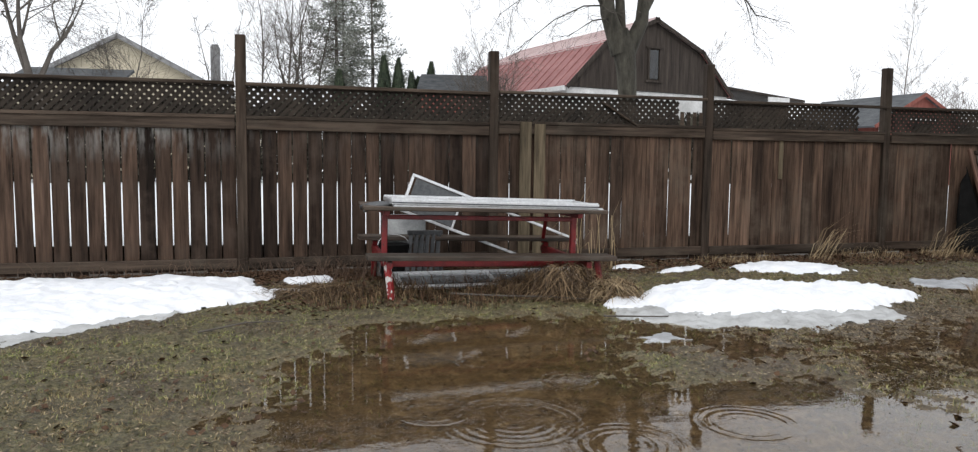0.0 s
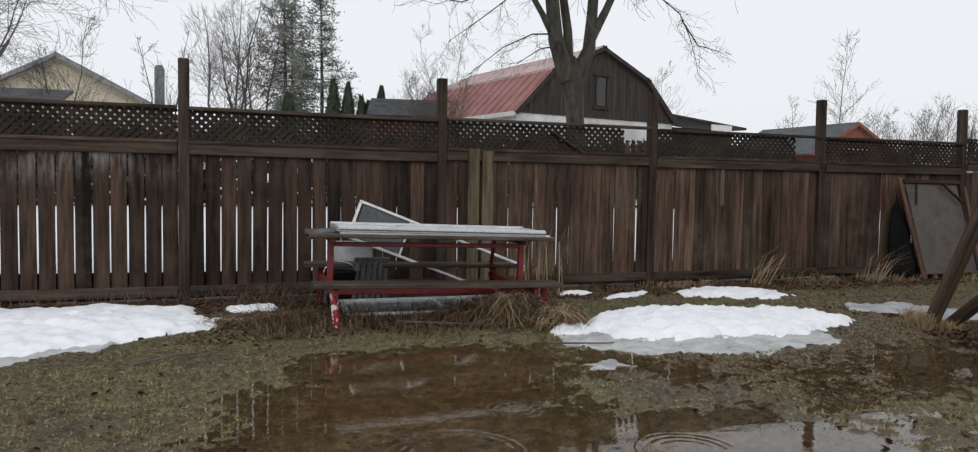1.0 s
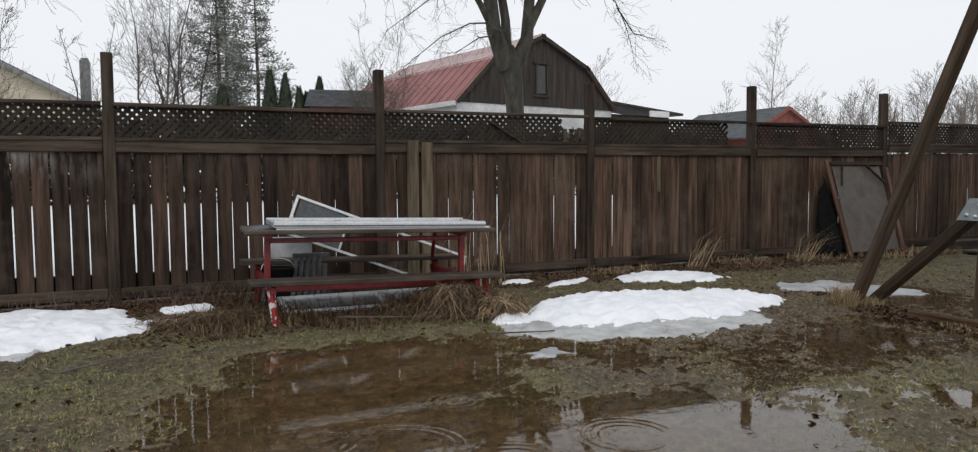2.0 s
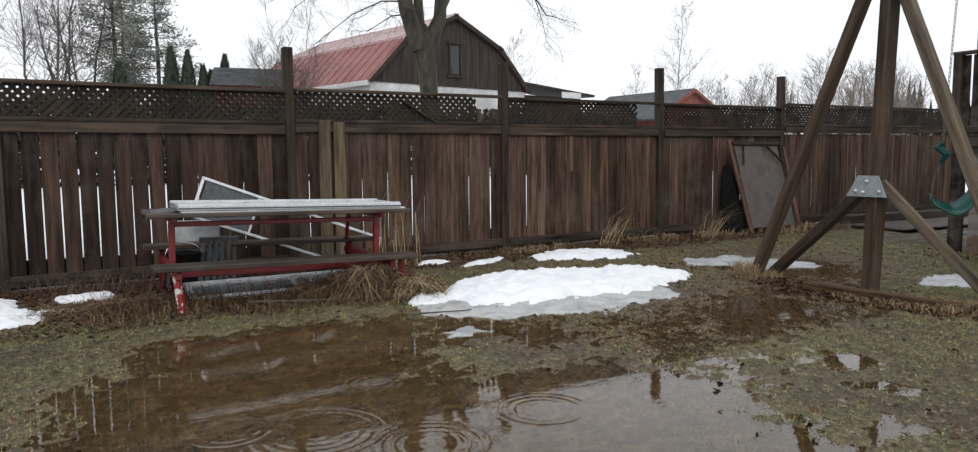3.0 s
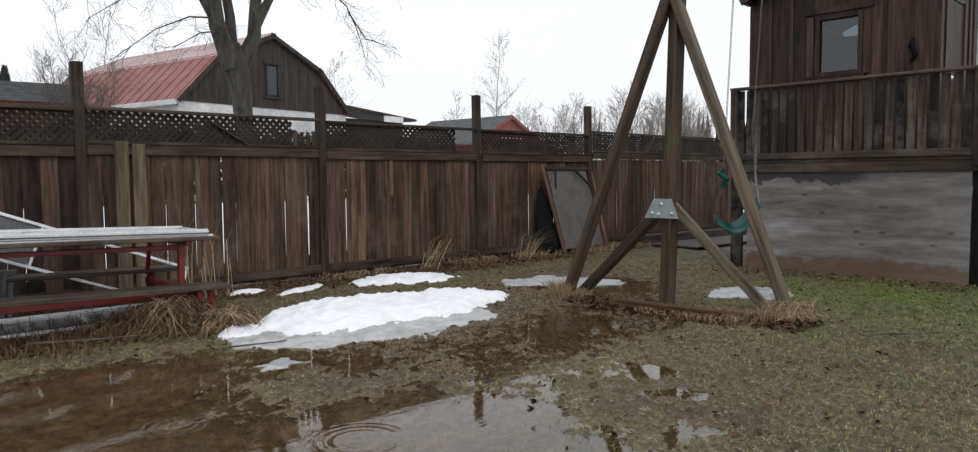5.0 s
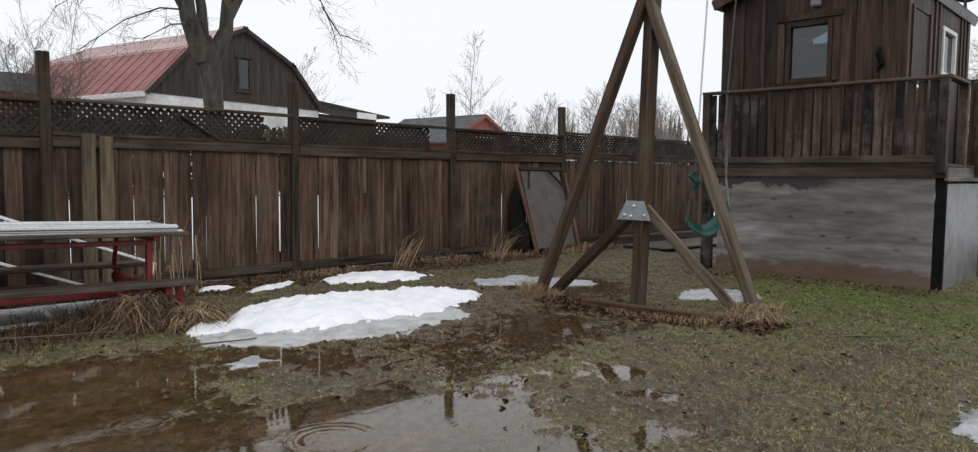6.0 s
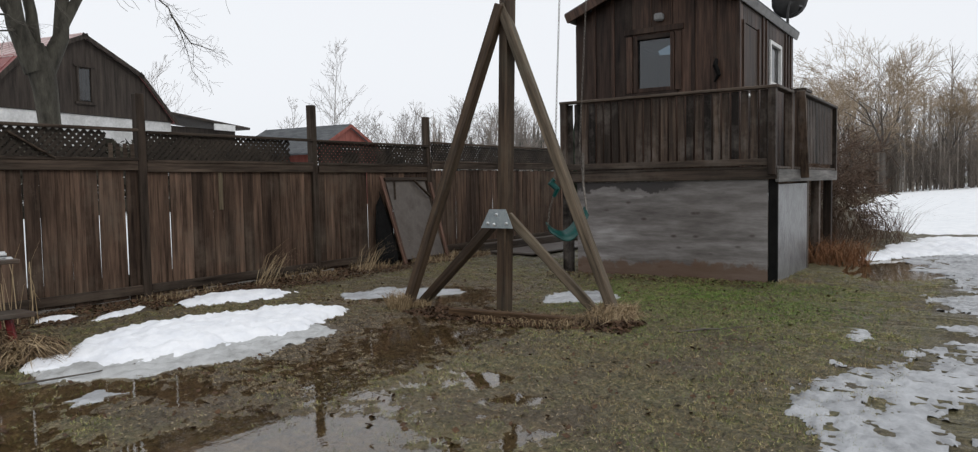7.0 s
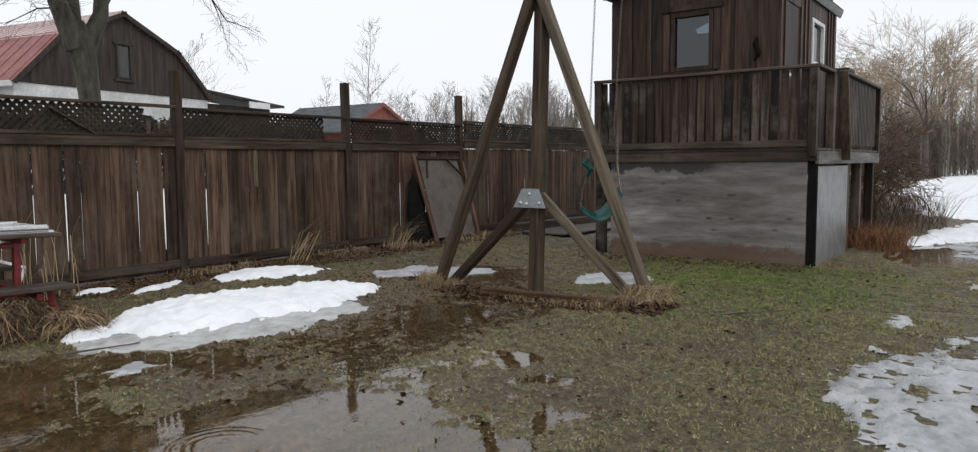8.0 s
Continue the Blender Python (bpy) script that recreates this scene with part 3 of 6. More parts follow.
gx, gy = spread(-3.2, 10.0, 0.027, 700), spread(1.2, 8.2, 0.027, 700)
GX, GY = np.meshgrid(gx, gy, indexing="ij")
tagged(part("ground", sheet(gx, gy, ground_z(GX, GY)), M_GROUND, None, smooth=True), "soggy brown and green winter lawn soil", "ground", kind="structure")
wx, wy = np.arange(-3.0, 14.1, 0.5), np.arange(-1.0, 7.1, 0.5)
tagged(part("water", sheet(wx, wy, np.zeros((len(wx), len(wy)))), M_WATER, None), "shallow murky brown puddle with rain rings", "puddle", kind="structure")


SNOW_POLYS = []


def bare(x, y):
    """True where no snow or ice lies."""
    free = np.ones(x.shape, bool)
    for poly in SNOW_POLYS:
        free &= signed(poly, x, y) < -0.02
    return free


def snow_patch(name, poly, thick, material, label, step=0.03, rough=0.19, lumps=0.4, smooth_in=0.16, kind="", fray=0.0):
    if name in ("snow_patch", "ice_patch"):
        SNOW_POLYS.append(poly)
    px_, py_ = [p[0] for p in poly], [p[1] for p in poly]
    xs, ys = np.arange(min(px_) - 0.2, max(px_) + 0.2 + step, step), np.arange(min(py_) - 0.2, max(py_) + 0.2 + step, step)
    X, Y = np.meshgrid(xs, ys, indexing="ij")
    sd = signed(poly, X, Y) + rough * (fbm(X, Y, 2.7 * min(1, 0.04 / step), 3, 21) + 0.5 * fbm(X, Y, 8 * min(1, 0.04 / step), 3, 22))
    if fray:
        sd = sd + fray * fbm(X, Y, 22, 2, 23)
    rise = thick * (1 - np.exp(-np.maximum(sd, 0) / smooth_in)) * (1 + lumps * fbm(X, Y, 2.2 * min(1, 0.04 / step), 3, 31) + 0.25 * fbm(X, Y, 8 * min(1, 0.04 / step), 2, 33))
    z = np.maximum(ground_z(X, Y), -0.004) + np.where(sd > 0, rise + 0.004, -0.02)
    keep = (sd > -1.3 * step).ravel()
    ob = part(name, sheet(xs, ys, z, keep), material, None, smooth=True)
    return tagged(ob, label, "snow", kind=kind or "")


snow_patch("snow_patch", [(-3.6, 7.7), (-1.9, 7.72), (-0.95, 7.68), (-0.35, 7.3), (-0.05, 6.45), (-0.3, 6.08), (-0.75, 6.0), (-1.15, 5.8), (-1.5, 5.5), (-1.8, 5.3), (-3.6, 5.0)],
           0.08, M_SNOW, "bank of old white snow along the fence")
snow_patch("ice_patch", [(-3.6, 6.2), (-1.2, 6.0), (-0.8, 5.9), (-1.2, 5.55), (-1.5, 5.25), (-1.75, 4.95), (-3.6, 4.6)], 0.014, M_ICE, "grey melting ice edge below the snow bank")
snow_patch("snow_patch", [(2.55, 5.5), (3.1, 6.0), (3.8, 6.28), (4.5, 6.25), (5.2, 5.85), (5.55, 5.3), (4.95, 5.1), (4.75, 4.85), (4.0, 4.85), (3.4, 4.9), (2.9, 5.15)],
           0.085, M_SNOW, "large patch of old white snow on the lawn")
snow_patch("ice_patch", [(2.35, 5.15), (2.7, 5.45), (4.0, 5.3), (4.9, 5.05), (4.72, 4.62), (4.2, 4.52), (3.5, 4.5), (2.9, 4.72)], 0.016, M_ICE, "grey slushy ice rim in front of the snow")
snow_patch("snow_patch", [(4.75, 7.05), (5.35, 7.5), (6.1, 7.3), (6.15, 6.75), (5.85, 6.5), (5.1, 6.6)], 0.05, M_SNOW, "low strip of old snow near the fence", rough=0.24, lumps=0.6)
snow_patch("snow_patch", [(3.4, 7.35), (3.55, 7.6), (3.9, 7.6), (3.98, 7.38), (3.7, 7.28)], 0.08, M_SNOW, "small mound of snow by the fence", rough=0.13)
snow_patch("snow_patch", [(3.8, 7.0), (4.05, 7.3), (4.5, 7.35), (4.4, 7.05), (4.1, 6.95)], 0.05, M_SNOW, "small thin mound of snow by the fence", rough=0.16)
snow_patch("ice_patch", [(5.95, 5.9), (6.3, 6.15), (6.95, 6.0), (7.3, 5.2), (7.0, 4.95), (6.5, 5.2), (6.3, 5.55)], 0.012, M_SLUSH, "thin melting slush patch on the lawn", rough=0.12)
snow_patch("ice_patch", [(6.75, 3.8), (7.45, 4.05), (7.75, 3.6), (7.3, 3.15), (6.95, 3.2)], 0.014, M_SLUSH, "thin slush patch under the swing", rough=0.1)
snow_patch("snow_patch", [(2.3, 4.42), (2.33, 4.56), (2.52, 4.55), (2.54, 4.44), (2.4, 4.38)], 0.008, M_SLUSH, "tiny melting remnant of snow in the wet grass", rough=0.2, step=0.012)
snow_patch("snow_patch", [(-0.12, 7.0), (0.0, 7.28), (0.3, 7.3), (0.42, 7.1), (0.2, 6.9)], 0.08, M_SNOW, "small mound of snow beside the table", rough=0.13)
snow_patch("snow_patch", [(-0.25, 6.62), (-0.1, 6.8), (0.12, 6.75), (0.1, 6.6)], 0.04, M_SNOW, "small thin remnant of snow beside the table", rough=0.13)
snow_patch("slush_strip", [(3.45, 0.1), (3.6, 0.42), (4.1, 0.6), (4.75, 0.62), (5.2, 0.6), (5.7, 0.3), (6.3, 0.15), (7.4, 0.1), (8.6, 0.15), (9.8, 0.1), (11.0, 0.5), (13.2, 0.9),
           (14.0, 0.2), (12.5, -0.6), (9.0, -1.2), (6.6, -1.0), (5.7, -0.5), (4.9, -0.12), (4.2, 0.0)], 0.009, M_STREWN, "long strip of wet trodden slush on the lawn", rough=0.42, lumps=0.5, step=0.022, fray=0.16)
snow_patch("slush_remnant", [(6.2, 0.72), (6.4, 0.85), (6.7, 0.75), (6.5, 0.62)], 0.012, M_SLUSH, "small remnant of slush on the lawn", rough=0.1)
snow_patch("slush_strip", [(12.4, 1.45), (14.5, 1.3), (17.0, 0.7), (17.0, -0.4), (14.0, -0.1), (13.2, 0.75)], 0.05, M_SNOW, "strip of wet snow past the playhouse", rough=0.25)
snow_patch("snow_field", [(17.5, -14), (18.2, 1.5), (22, 2.8), (40, 4.6), (95, 6), (120, -60), (30, -60)], 1.15, M_FIELD, "wide rising field of white snow",
           step=0.5, rough=0.5, lumps=0.12, smooth_in=14.0, kind="structure")
tagged(part("snow_ground", sheet(np.linspace(-60, 90, 61), np.linspace(8.7, 120, 46), np.fromfunction(
    lambda i, j: 0.22 + 0.03 * np.sin(i * 1.7) * np.cos(j * 1.3), (61, 46))), M_FIELD, None, smooth=True), "flat white snow beyond the fence", "snow", kind="structure")

# ---- fence ----
POSTS = [-5.87, -3.15, -0.425, 2.255, 4.98, 7.66, 10.34, 13.05, 15.75]
fence = thing("fence", "tall dark weathered board fence with a lattice top", "fence", kind="structure")
LEAN = {2: 0.004, 3: 0.0, 4: 0.0, 5: -0.012, 6: -0.02}
POST_TOP = {2: 2.43, 3: 2.40, 4: 2.38, 5: 2.45, 6: 2.45, 7: 2.06, 8: 2.06}
for i, x in enumerate(POSTS):
    top = POST_TOP.get(i, 2.42)
    b = Build().box((0, 0, top / 2 - 0.1), (0.105, 0.105, top + 0.2), 0.008)
    part("post", b, M_POST, fence, m=pose(x, 8.065, 0, 0, math.degrees(LEAN.get(i, 0)), rng.uniform(-2, 2)))

board_meshes = []
for w in (0.1415, 0.1475, 0.1525):
    for k in range(2):
        board_meshes.append(Build().box((0, 0, 0.78), (w, 0.019, 1.50), 0.004).mesh("board", M_BOARD))
newer_meshes = [Build().box((0, 0, 0.78), (w, 0.019, 1.50), 0.004).mesh("board", M_BOARD_NEW) for w in (0.1415, 0.1415, 0.1475, 0.1475, 0.1525, 0.1525)]


def lattice(x0, x1, z0, z1, hole=None):
    """Two crossed layers of thin diagonal strips in a frame-high band."""
    b = Build()
    wd, h = 0.038, z1 - z0
    for layer, s in ((0, 1), (1, -1)):
        y = 8.028 + layer * 0.014
        x = x0 - h
        while x < x1:
            a0, a1 = (x, z0), (x + h, z1)
            if s < 0:
                a0, a1 = (x, z1), (x + h, z0)
            t0, t1 = max(0, (x0 - a0[0]) / h), min(1, (x1 - a0[0]) / h)
            if t1 - t0 > 0.08:
                p = (a0[0] + h * t0, y, a0[1] + (a1[1] - a0[1]) * t0)
                q = (a0[0] + h * t1, y, a0[1] + (a1[1] - a0[1]) * t1)
                mid = (p[0] + q[0]) / 2
                if not (hole and hole[0] < mid < hole[1]) and rng.random() > 0.02:
                    dx, dz = (q[0] - p[0]), (q[2] - p[2])
                    ln = math.hypot(dx, dz)
                    nx, nz = -dz / ln * wd / 2, dx / ln * wd / 2
                    y2 = y + 0.007
                    b.add([(p[0] + nx, y, p[2] + nz), (q[0] + nx, y, q[2] + nz), (q[0] - nx, y, q[2] - nz), (p[0] - nx, y, p[2] - nz),
                           (p[0] + nx, y2, p[2] + nz), (q[0] + nx, y2, q[2] + nz), (q[0] - nx, y2, q[2] - nz), (p[0] - nx, y2, p[2] - nz)],
                          [(0, 3, 2, 1), (4, 5, 6, 7), (0, 1, 5, 4), (1, 2, 6, 5), (2, 3, 7, 6), (3, 0, 4, 7)])
            x += 0.081
    return b


for i in range(len(POSTS) - 1):
    a, c = POSTS[i] + 0.055, POSTS[i + 1] - 0.055
    mid, ln = (a + c) / 2, c - a
    dz = rng.uniform(-0.012, 0.012)
    tilt = rng.uniform(-0.25, 0.25)
    far = i >= 6
    up = 0.06 if far else 0.0
    part("rail", Build().box((0, 0, 0), (ln, 0.038, 0.115), 0.006), M_RAIL, fence, m=pose(mid, 8.035, 1.543 + dz + up, 0, tilt, 0))
    part("rail", Build().box((0, 0, 0), (ln, 0.075, 0.036), 0.006), M_RAIL, fence, m=pose(mid, 8.02, 1.945 + dz + up, 0, tilt, 0))
    part("rail", Build().box((0, 0, 0), (ln, 0.030, 0.034), 0.004), M_RAIL, fence, m=pose(mid, 8.018, 1.612 + dz + up, 0, tilt, 0))
    part("rail", Build().box((0, 0, 0), (ln, 0.038, 0.105), 0.006), M_RAIL, fence, m=pose(mid, 8.035, 0.115 + 0.4 * dz, 0, -tilt, 0))
    part("lattice", lattice(a, {3: 4.56, 4: 7.18}.get(i, c), 1.60 + up, 1.93 + up, None), M_LATT, fence, "thin crossed lattice strips")
    n = round((c - a + 0.05) / 0.155)
    for k in range(n):
        x = a - 0.01 + (k + 0.5) * (c - a + 0.02) / n
        if (i == 4 and k == 4) or (i == 3 and k == n - 1):
            me = board_meshes[0]
        elif i <= 2 and x < 1.2:
            me = board_meshes[rng.integers(0, 2)]
        elif i <= 3:
            me = board_meshes[rng.integers(0, 6) if rng.random() < 0.35 else rng.integers(2, 6)]
        else:
            me = board_meshes[rng.integers(4, 6) if rng.random() < 0.85 else rng.integers(2, 4)]
        if i >= 3:
            me = newer_meshes[board_meshes.index(me)]
        part("board", me, None, fence, m=pose(x, 8.066 + rng.uniform(-0.007, 0.008), rng.uniform(-0.015, 0.012), 0, rng.uniform(-0.3, 0.3), rng.uniform(-2.2, 2.2)))
for x, w, h in ((2.615, 0.135, 1.66), (2.785, 0.13, 1.64)):
    part("board", Build().box((0, 0, h / 2), (w, 0.02, h - 0.12), 0.004), M_PALE, fence, "paler plank nailed over the rail", m=pose(x, 8.0, 0.03, 0, 0.3, 0))
for k in range(4):
    part("picket", Build().box((4.62 + k * 0.085, 8.045, 1.70), (0.05, 0.014, 0.20), 0.003), M_RAIL, fence)
part("board", Build().box((6.04, 8.045, 1.25), (0.06, 0.012, 0.50), 0.003), M_PALE, fence, "short pale patch board")
# two slipped lattice strips and a rail end
part("strip", Build().beam((3.55, 8.012, 1.88), (4.0, 8.012, 1.62), 0.06, 0.02), M_RAIL, fence, "slipped diagonal strip")

# ---- leaning panel, dark gap sheet, scrap at the fence ----
panel = thing("leaning_panel", "grey hardboard panel in a wooden frame leaning on the fence", "panel", pose(9.01, 7.48, 0.03, -17, 0, 3))
part("sheet", Build().box((0.57, 0.02, 0.72), (1.06, 0.012, 1.30), 0.003), M_HARDB, panel, "stained grey hardboard sheet")
part("stile", Build().box((-0.02, 0, 0.72), (0.07, 0.04, 1.46), 0.005), M_PANELWOOD, panel, m=pose(0, 0, 0, 0, -2.5, 0))
part("stile", Build().box((1.16, 0, 0.70), (0.07, 0.04, 1.40), 0.005), M_PANELWOOD, panel, m=pose(0, 0, 0, 0, 3, 0))
part("top_rail", Build().box((0.57, 0, 1.40), (1.15, 0.04, 0.055), 0.005), M_RAIL, panel)
part("corner_brace", Build().beam((0.2, -0.03, 1.36), (0.1, -0.03, 1.05), 0.035, 0.02), M_RAIL, panel)
part("corner_brace", Build().beam((0.72, -0.03, 1.38), (1.10, -0.03, 1.06), 0.045, 0.02), M_RAIL, panel)
# near-black sheet added for the shade in the gap between panel and fence
tarp = Build()
tn = 9
for i in range(tn):
    for j in range(tn):
        u, w = i / (tn - 1), j / (tn - 1)
        tarp.v.append((8.70 + 0.24 * u + 0.12 * w * (1 - u) + 0.02 * math.sin(5 * w), 7.93 - 0.36 * (1 - w) * (0.2 + 0.8 * u) + 0.02 * math.sin(9 * u + 4 * w), 0.03 + 1.15 * w * (0.7 + 0.3 * u)))
tarp.f = [(i * tn + j, (i + 1) * tn + j, (i + 1) * tn + j + 1, i * tn + j + 1) for i in range(tn - 1) for j in range(tn - 1)]
tob = part("tarp", tarp, M_BLACK, None, smooth=True)
tob.modifiers.new("thick", 'SOLIDIFY').thickness = 0.012
tagged(tob, "black sheet standing in for the shaded gap at the fence", "tarp")
log = part("scrap_beam", Build().box((0, 0, 0.09), (3.2, 0.16, 0.14), 0.012), M_BENCH, None, m=pose(12.6, 7.25, gz(12.6, 7.25), 0, 0, -6))
tagged(log, "dark scrap beam lying near the fence", "beam")
mat = part("rubber_mat", Build().box((0, 0, 0.02), (2.4, 0.9, 0.035), 0.01), M_HARDB, None, m=pose(11.9, 6.5, gz(11.9, 6.5) + 0.01, 0, 0, -5))
tagged(mat, "brown sheet of board lying on wet ground", "board")

# ---- playhouse ----
play = thing("playhouse", "dark wooden playhouse on a raised deck with plywood skirting", "playhouse")
DX, DZ = 8.95, 1.42
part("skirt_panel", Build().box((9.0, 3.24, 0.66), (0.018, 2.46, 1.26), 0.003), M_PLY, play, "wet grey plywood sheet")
part("skirt_panel", Build().box((9.92, 1.93, 0.60), (1.80, 0.018, 1.22), 0.003), mottled("wet_metal_sheet", (0.04, 0.04, 0.041), (0.19, 0.194, 0.20), 2.0, 0.28, 0.0, 0.012, c3=(0.085, 0.085, 0.088), spec=0.5), play, "wet warped grey sheet")
part("corner_post", Build().box((9.02, 1.955, 0.66), (0.06, 0.10, 1.32), 0.005), M_BLACK, play, "nearly black corner post")
part("filler_strip", Build().box((8.988, 3.72, 1.285), (0.012, 1.18, 0.055), 0.003), M_GREY, play, "pale grey strip under the deck")
for x, y in ((9.02, 4.62), (11.0, 2.0), (11.9, 2.0), (12.95, 2.0), (12.95, 4.6), (11.0, 4.6)):
    part("support_post", Build().box((x, y, 0.66), (0.12, 0.12, 1.34), 0.008), M_DECK, play)
for k in range(30):
    part("deck_plank", Build().box((9.0 + k * 0.138, 3.28, DZ - 0.015), (0.13, 2.76, 0.03), 0.004), M_DECKX, play)
part("rim_joist", Build().box((8.965, 3.28, 1.335), (0.04, 2.76, 0.13), 0.005), M_DECKX, play)
part("rim_joist", Build().box((11.0, 1.90, 1.31), (4.1, 0.04, 0.15), 0.005), M_GREY, play, "paler grey rim board")
part("rim_joist", Build().box((11.0, 4.66, 1.33), (4.1, 0.04, 0.14), 0.005), M_DECKX, play)
for y in (1.95, 4.62):
    part("railing_post", Build().box((8.93, y, 1.83), (0.09, 0.09, 1.02), 0.006), M_DECK, play)
part("top_rail", Build().box((8.93, 3.28, 2.325), (0.11, 2.78, 0.035), 0.006), M_DECKX, play)
part("bottom_rail", Build().box((8.93, 3.28, 1.47), (0.04, 2.60, 0.08), 0.005), M_DECKX, play)
bal = Build().box((0, 0, 0), (0.022, 0.082, 0.80), 0.003).mesh("baluster", M_DECK)
for k in range(24):
    part("baluster", bal, None, play, m=pose(8.955 + rng.uniform(-0.004, 0.004), 2.05 + k * 0.1085, 1.90, rng.uniform(-0.4, 0.4), 0, 0))
# side railing past the opening
for x in (9.72, 10.30, 13.02):
    part("railing_post", Build().box((x, 1.93, 1.86), (0.09, 0.09, 1.02), 0.006), M_DECK, play)
part("top_rail", Build().box((11.66, 1.93, 2.385), (2.80, 0.11, 0.035), 0.006), M_DECKX, play)
part("top_rail", Build().box((9.34, 1.93, 2.33), (0.86, 0.10, 0.035), 0.006), M_DECKX, play)
balx = Build().box((0, 0, 0), (0.080, 0.022, 0.88), 0.003).mesh("baluster", M_DECK)
for k in range(23):
    part("baluster", balx, None, play, m=pose(10.42 + k * 0.1125, 1.95, 1.92, 0, rng.uniform(-0.4, 0.4), 0))
part("loose_board", Build().beam((10.2, 1.83, 1.28), (9.95, 1.84, 2.36), 0.10, 0.03), M_DECK, play, "leaning loose board")
part("bench_top", Build().box((13.3, 2.6, 2.72), (0.5, 0.5, 0.05), 0.005), M_DECK, play)
part("railing_post", Build().box((13.15, 2.6, 2.05), (0.09, 0.09, 1.3), 0.006), M_DECK, play)

HX, HY0, HY1, EAVE, RIDGE = 9.60, 2.52, 4.76, 3.60, 4.05
HXB, HMID = 12.75, (2.52 + 4.76) / 2


def roof_z(y):
    return RIDGE - (RIDGE - EAVE) * abs(y - HMID) / (HMID - HY0)


WIN = (3.345, 3.885, 2.46, 3.215)
y = HY0
cols = 8
cw = (HY1 - HY0) / cols
for k in range(cols):
    y0, y1 = HY0 + k * cw, HY0 + (k + 1) * cw
    yc = (y0 + y1) / 2
    top = roof_z(yc) - 0.02
    if y1 > WIN[0] + 0.03 and y0 < WIN[1] - 0.03:
        spans = ((DZ, WIN[2]), (WIN[3], top))
    else:
        spans = ((DZ, top),)
    for z0, z1 in spans:
        part("wall_board", Build().box((HX, yc, (z0 + z1) / 2), (0.025, cw - 0.004, z1 - z0), 0.003), M_HOUSE, play, m=pose(rng.uniform(-0.004, 0.004), 0, 0))
    if not (WIN[0] - 0.06 < y0 < WIN[1] + 0.06):
        part("batten", Build().box((HX - 0.022, y0, (DZ + roof_z(y0)) / 2), (0.02, 0.05, roof_z(y0) - DZ - 0.04), 0.003), M_HOUSE, play)
part("wall_backing", Build().box((HX + 0.03, HY0 + 0.42, 2.4), (0.02, 0.80, 1.95), 0.003), M_HOUSE, play)
part("wall_backing", Build().box((HX + 0.03, HY1 - 0.44, 2.4), (0.02, 0.84, 1.95), 0.003), M_HOUSE, play)
xs_side = np.arange(HX, HXB, 0.2)
for x in xs_side:
    xc = x + 0.1
    if 9.82 < xc < 10.55:
        spans = ((3.28, EAVE),)
    elif 11.2 < xc < 11.95:
        spans = ((DZ, 2.62), (3.26, EAVE))
    else:
        spans = ((DZ, EAVE),)
    for z0, z1 in spans:
        part("wall_board", Build().box((xc, HY0, (z0 + z1) / 2), (0.195, 0.025, z1 - z0), 0.003), M_HOUSE, play)
    if not (9.75 < x < 10.6 or 11.15 < x < 12.0):
        part("batten", Build().box((x, HY0 - 0.022, (DZ + EAVE) / 2), (0.05, 0.02, EAVE - DZ), 0.003), M_HOUSE, play)
part("wall_back", Build().box((HXB, HMID, 2.45), (0.03, HY1 - HY0, 2.05), 0.003), M_HOUSE, play)
part("wall_far_side", Build().box(((HX + HXB) / 2, HY1, 2.45), (HXB - HX, 0.03, 2.05), 0.003), M_HOUSE, play)
door = part("door", Build().box((10.19, HY0 + 0.01, 2.35), (0.72, 0.04, 1.84), 0.005), M_HOUSE, play, "closed dark plank door")
part("door_knob", Build().tube([(9.93, HY0 - 0.01, 2.35), (9.93, HY0 - 0.06, 2.35), (9.93, HY0 - 0.075, 2.35)], [0.012, 0.03, 0.012], 8), M_BOLT, door)
for x in (9.8, 10.58):
    part("door_trim", Build().box((x, HY0 - 0.02, 2.36), (0.07, 0.03, 1.88), 0.004), M_HOUSE, play)


def window(parent, m, w, h, frame_mat, depth=0.05):
    """A framed window; local x across, z up, looking along -y."""
    win = part("window", Build().box((0, 0.03, h / 2), (w - 0.02, 0.008, h - 0.02), 0.001), M_GLASS, parent, "dark glazed window", m=m)
    t = 0.055
    for x in (-w / 2 + t / 2, w / 2 - t / 2):
        part("window_frame", Build().box((x, 0, h / 2), (t, depth, h), 0.004), frame_mat, win)
    for z in (t / 2, h - t / 2):
        part("window_frame", Build().box((0, 0, z), (w - 2 * t, depth, t), 0.004), frame_mat, win)
    return win


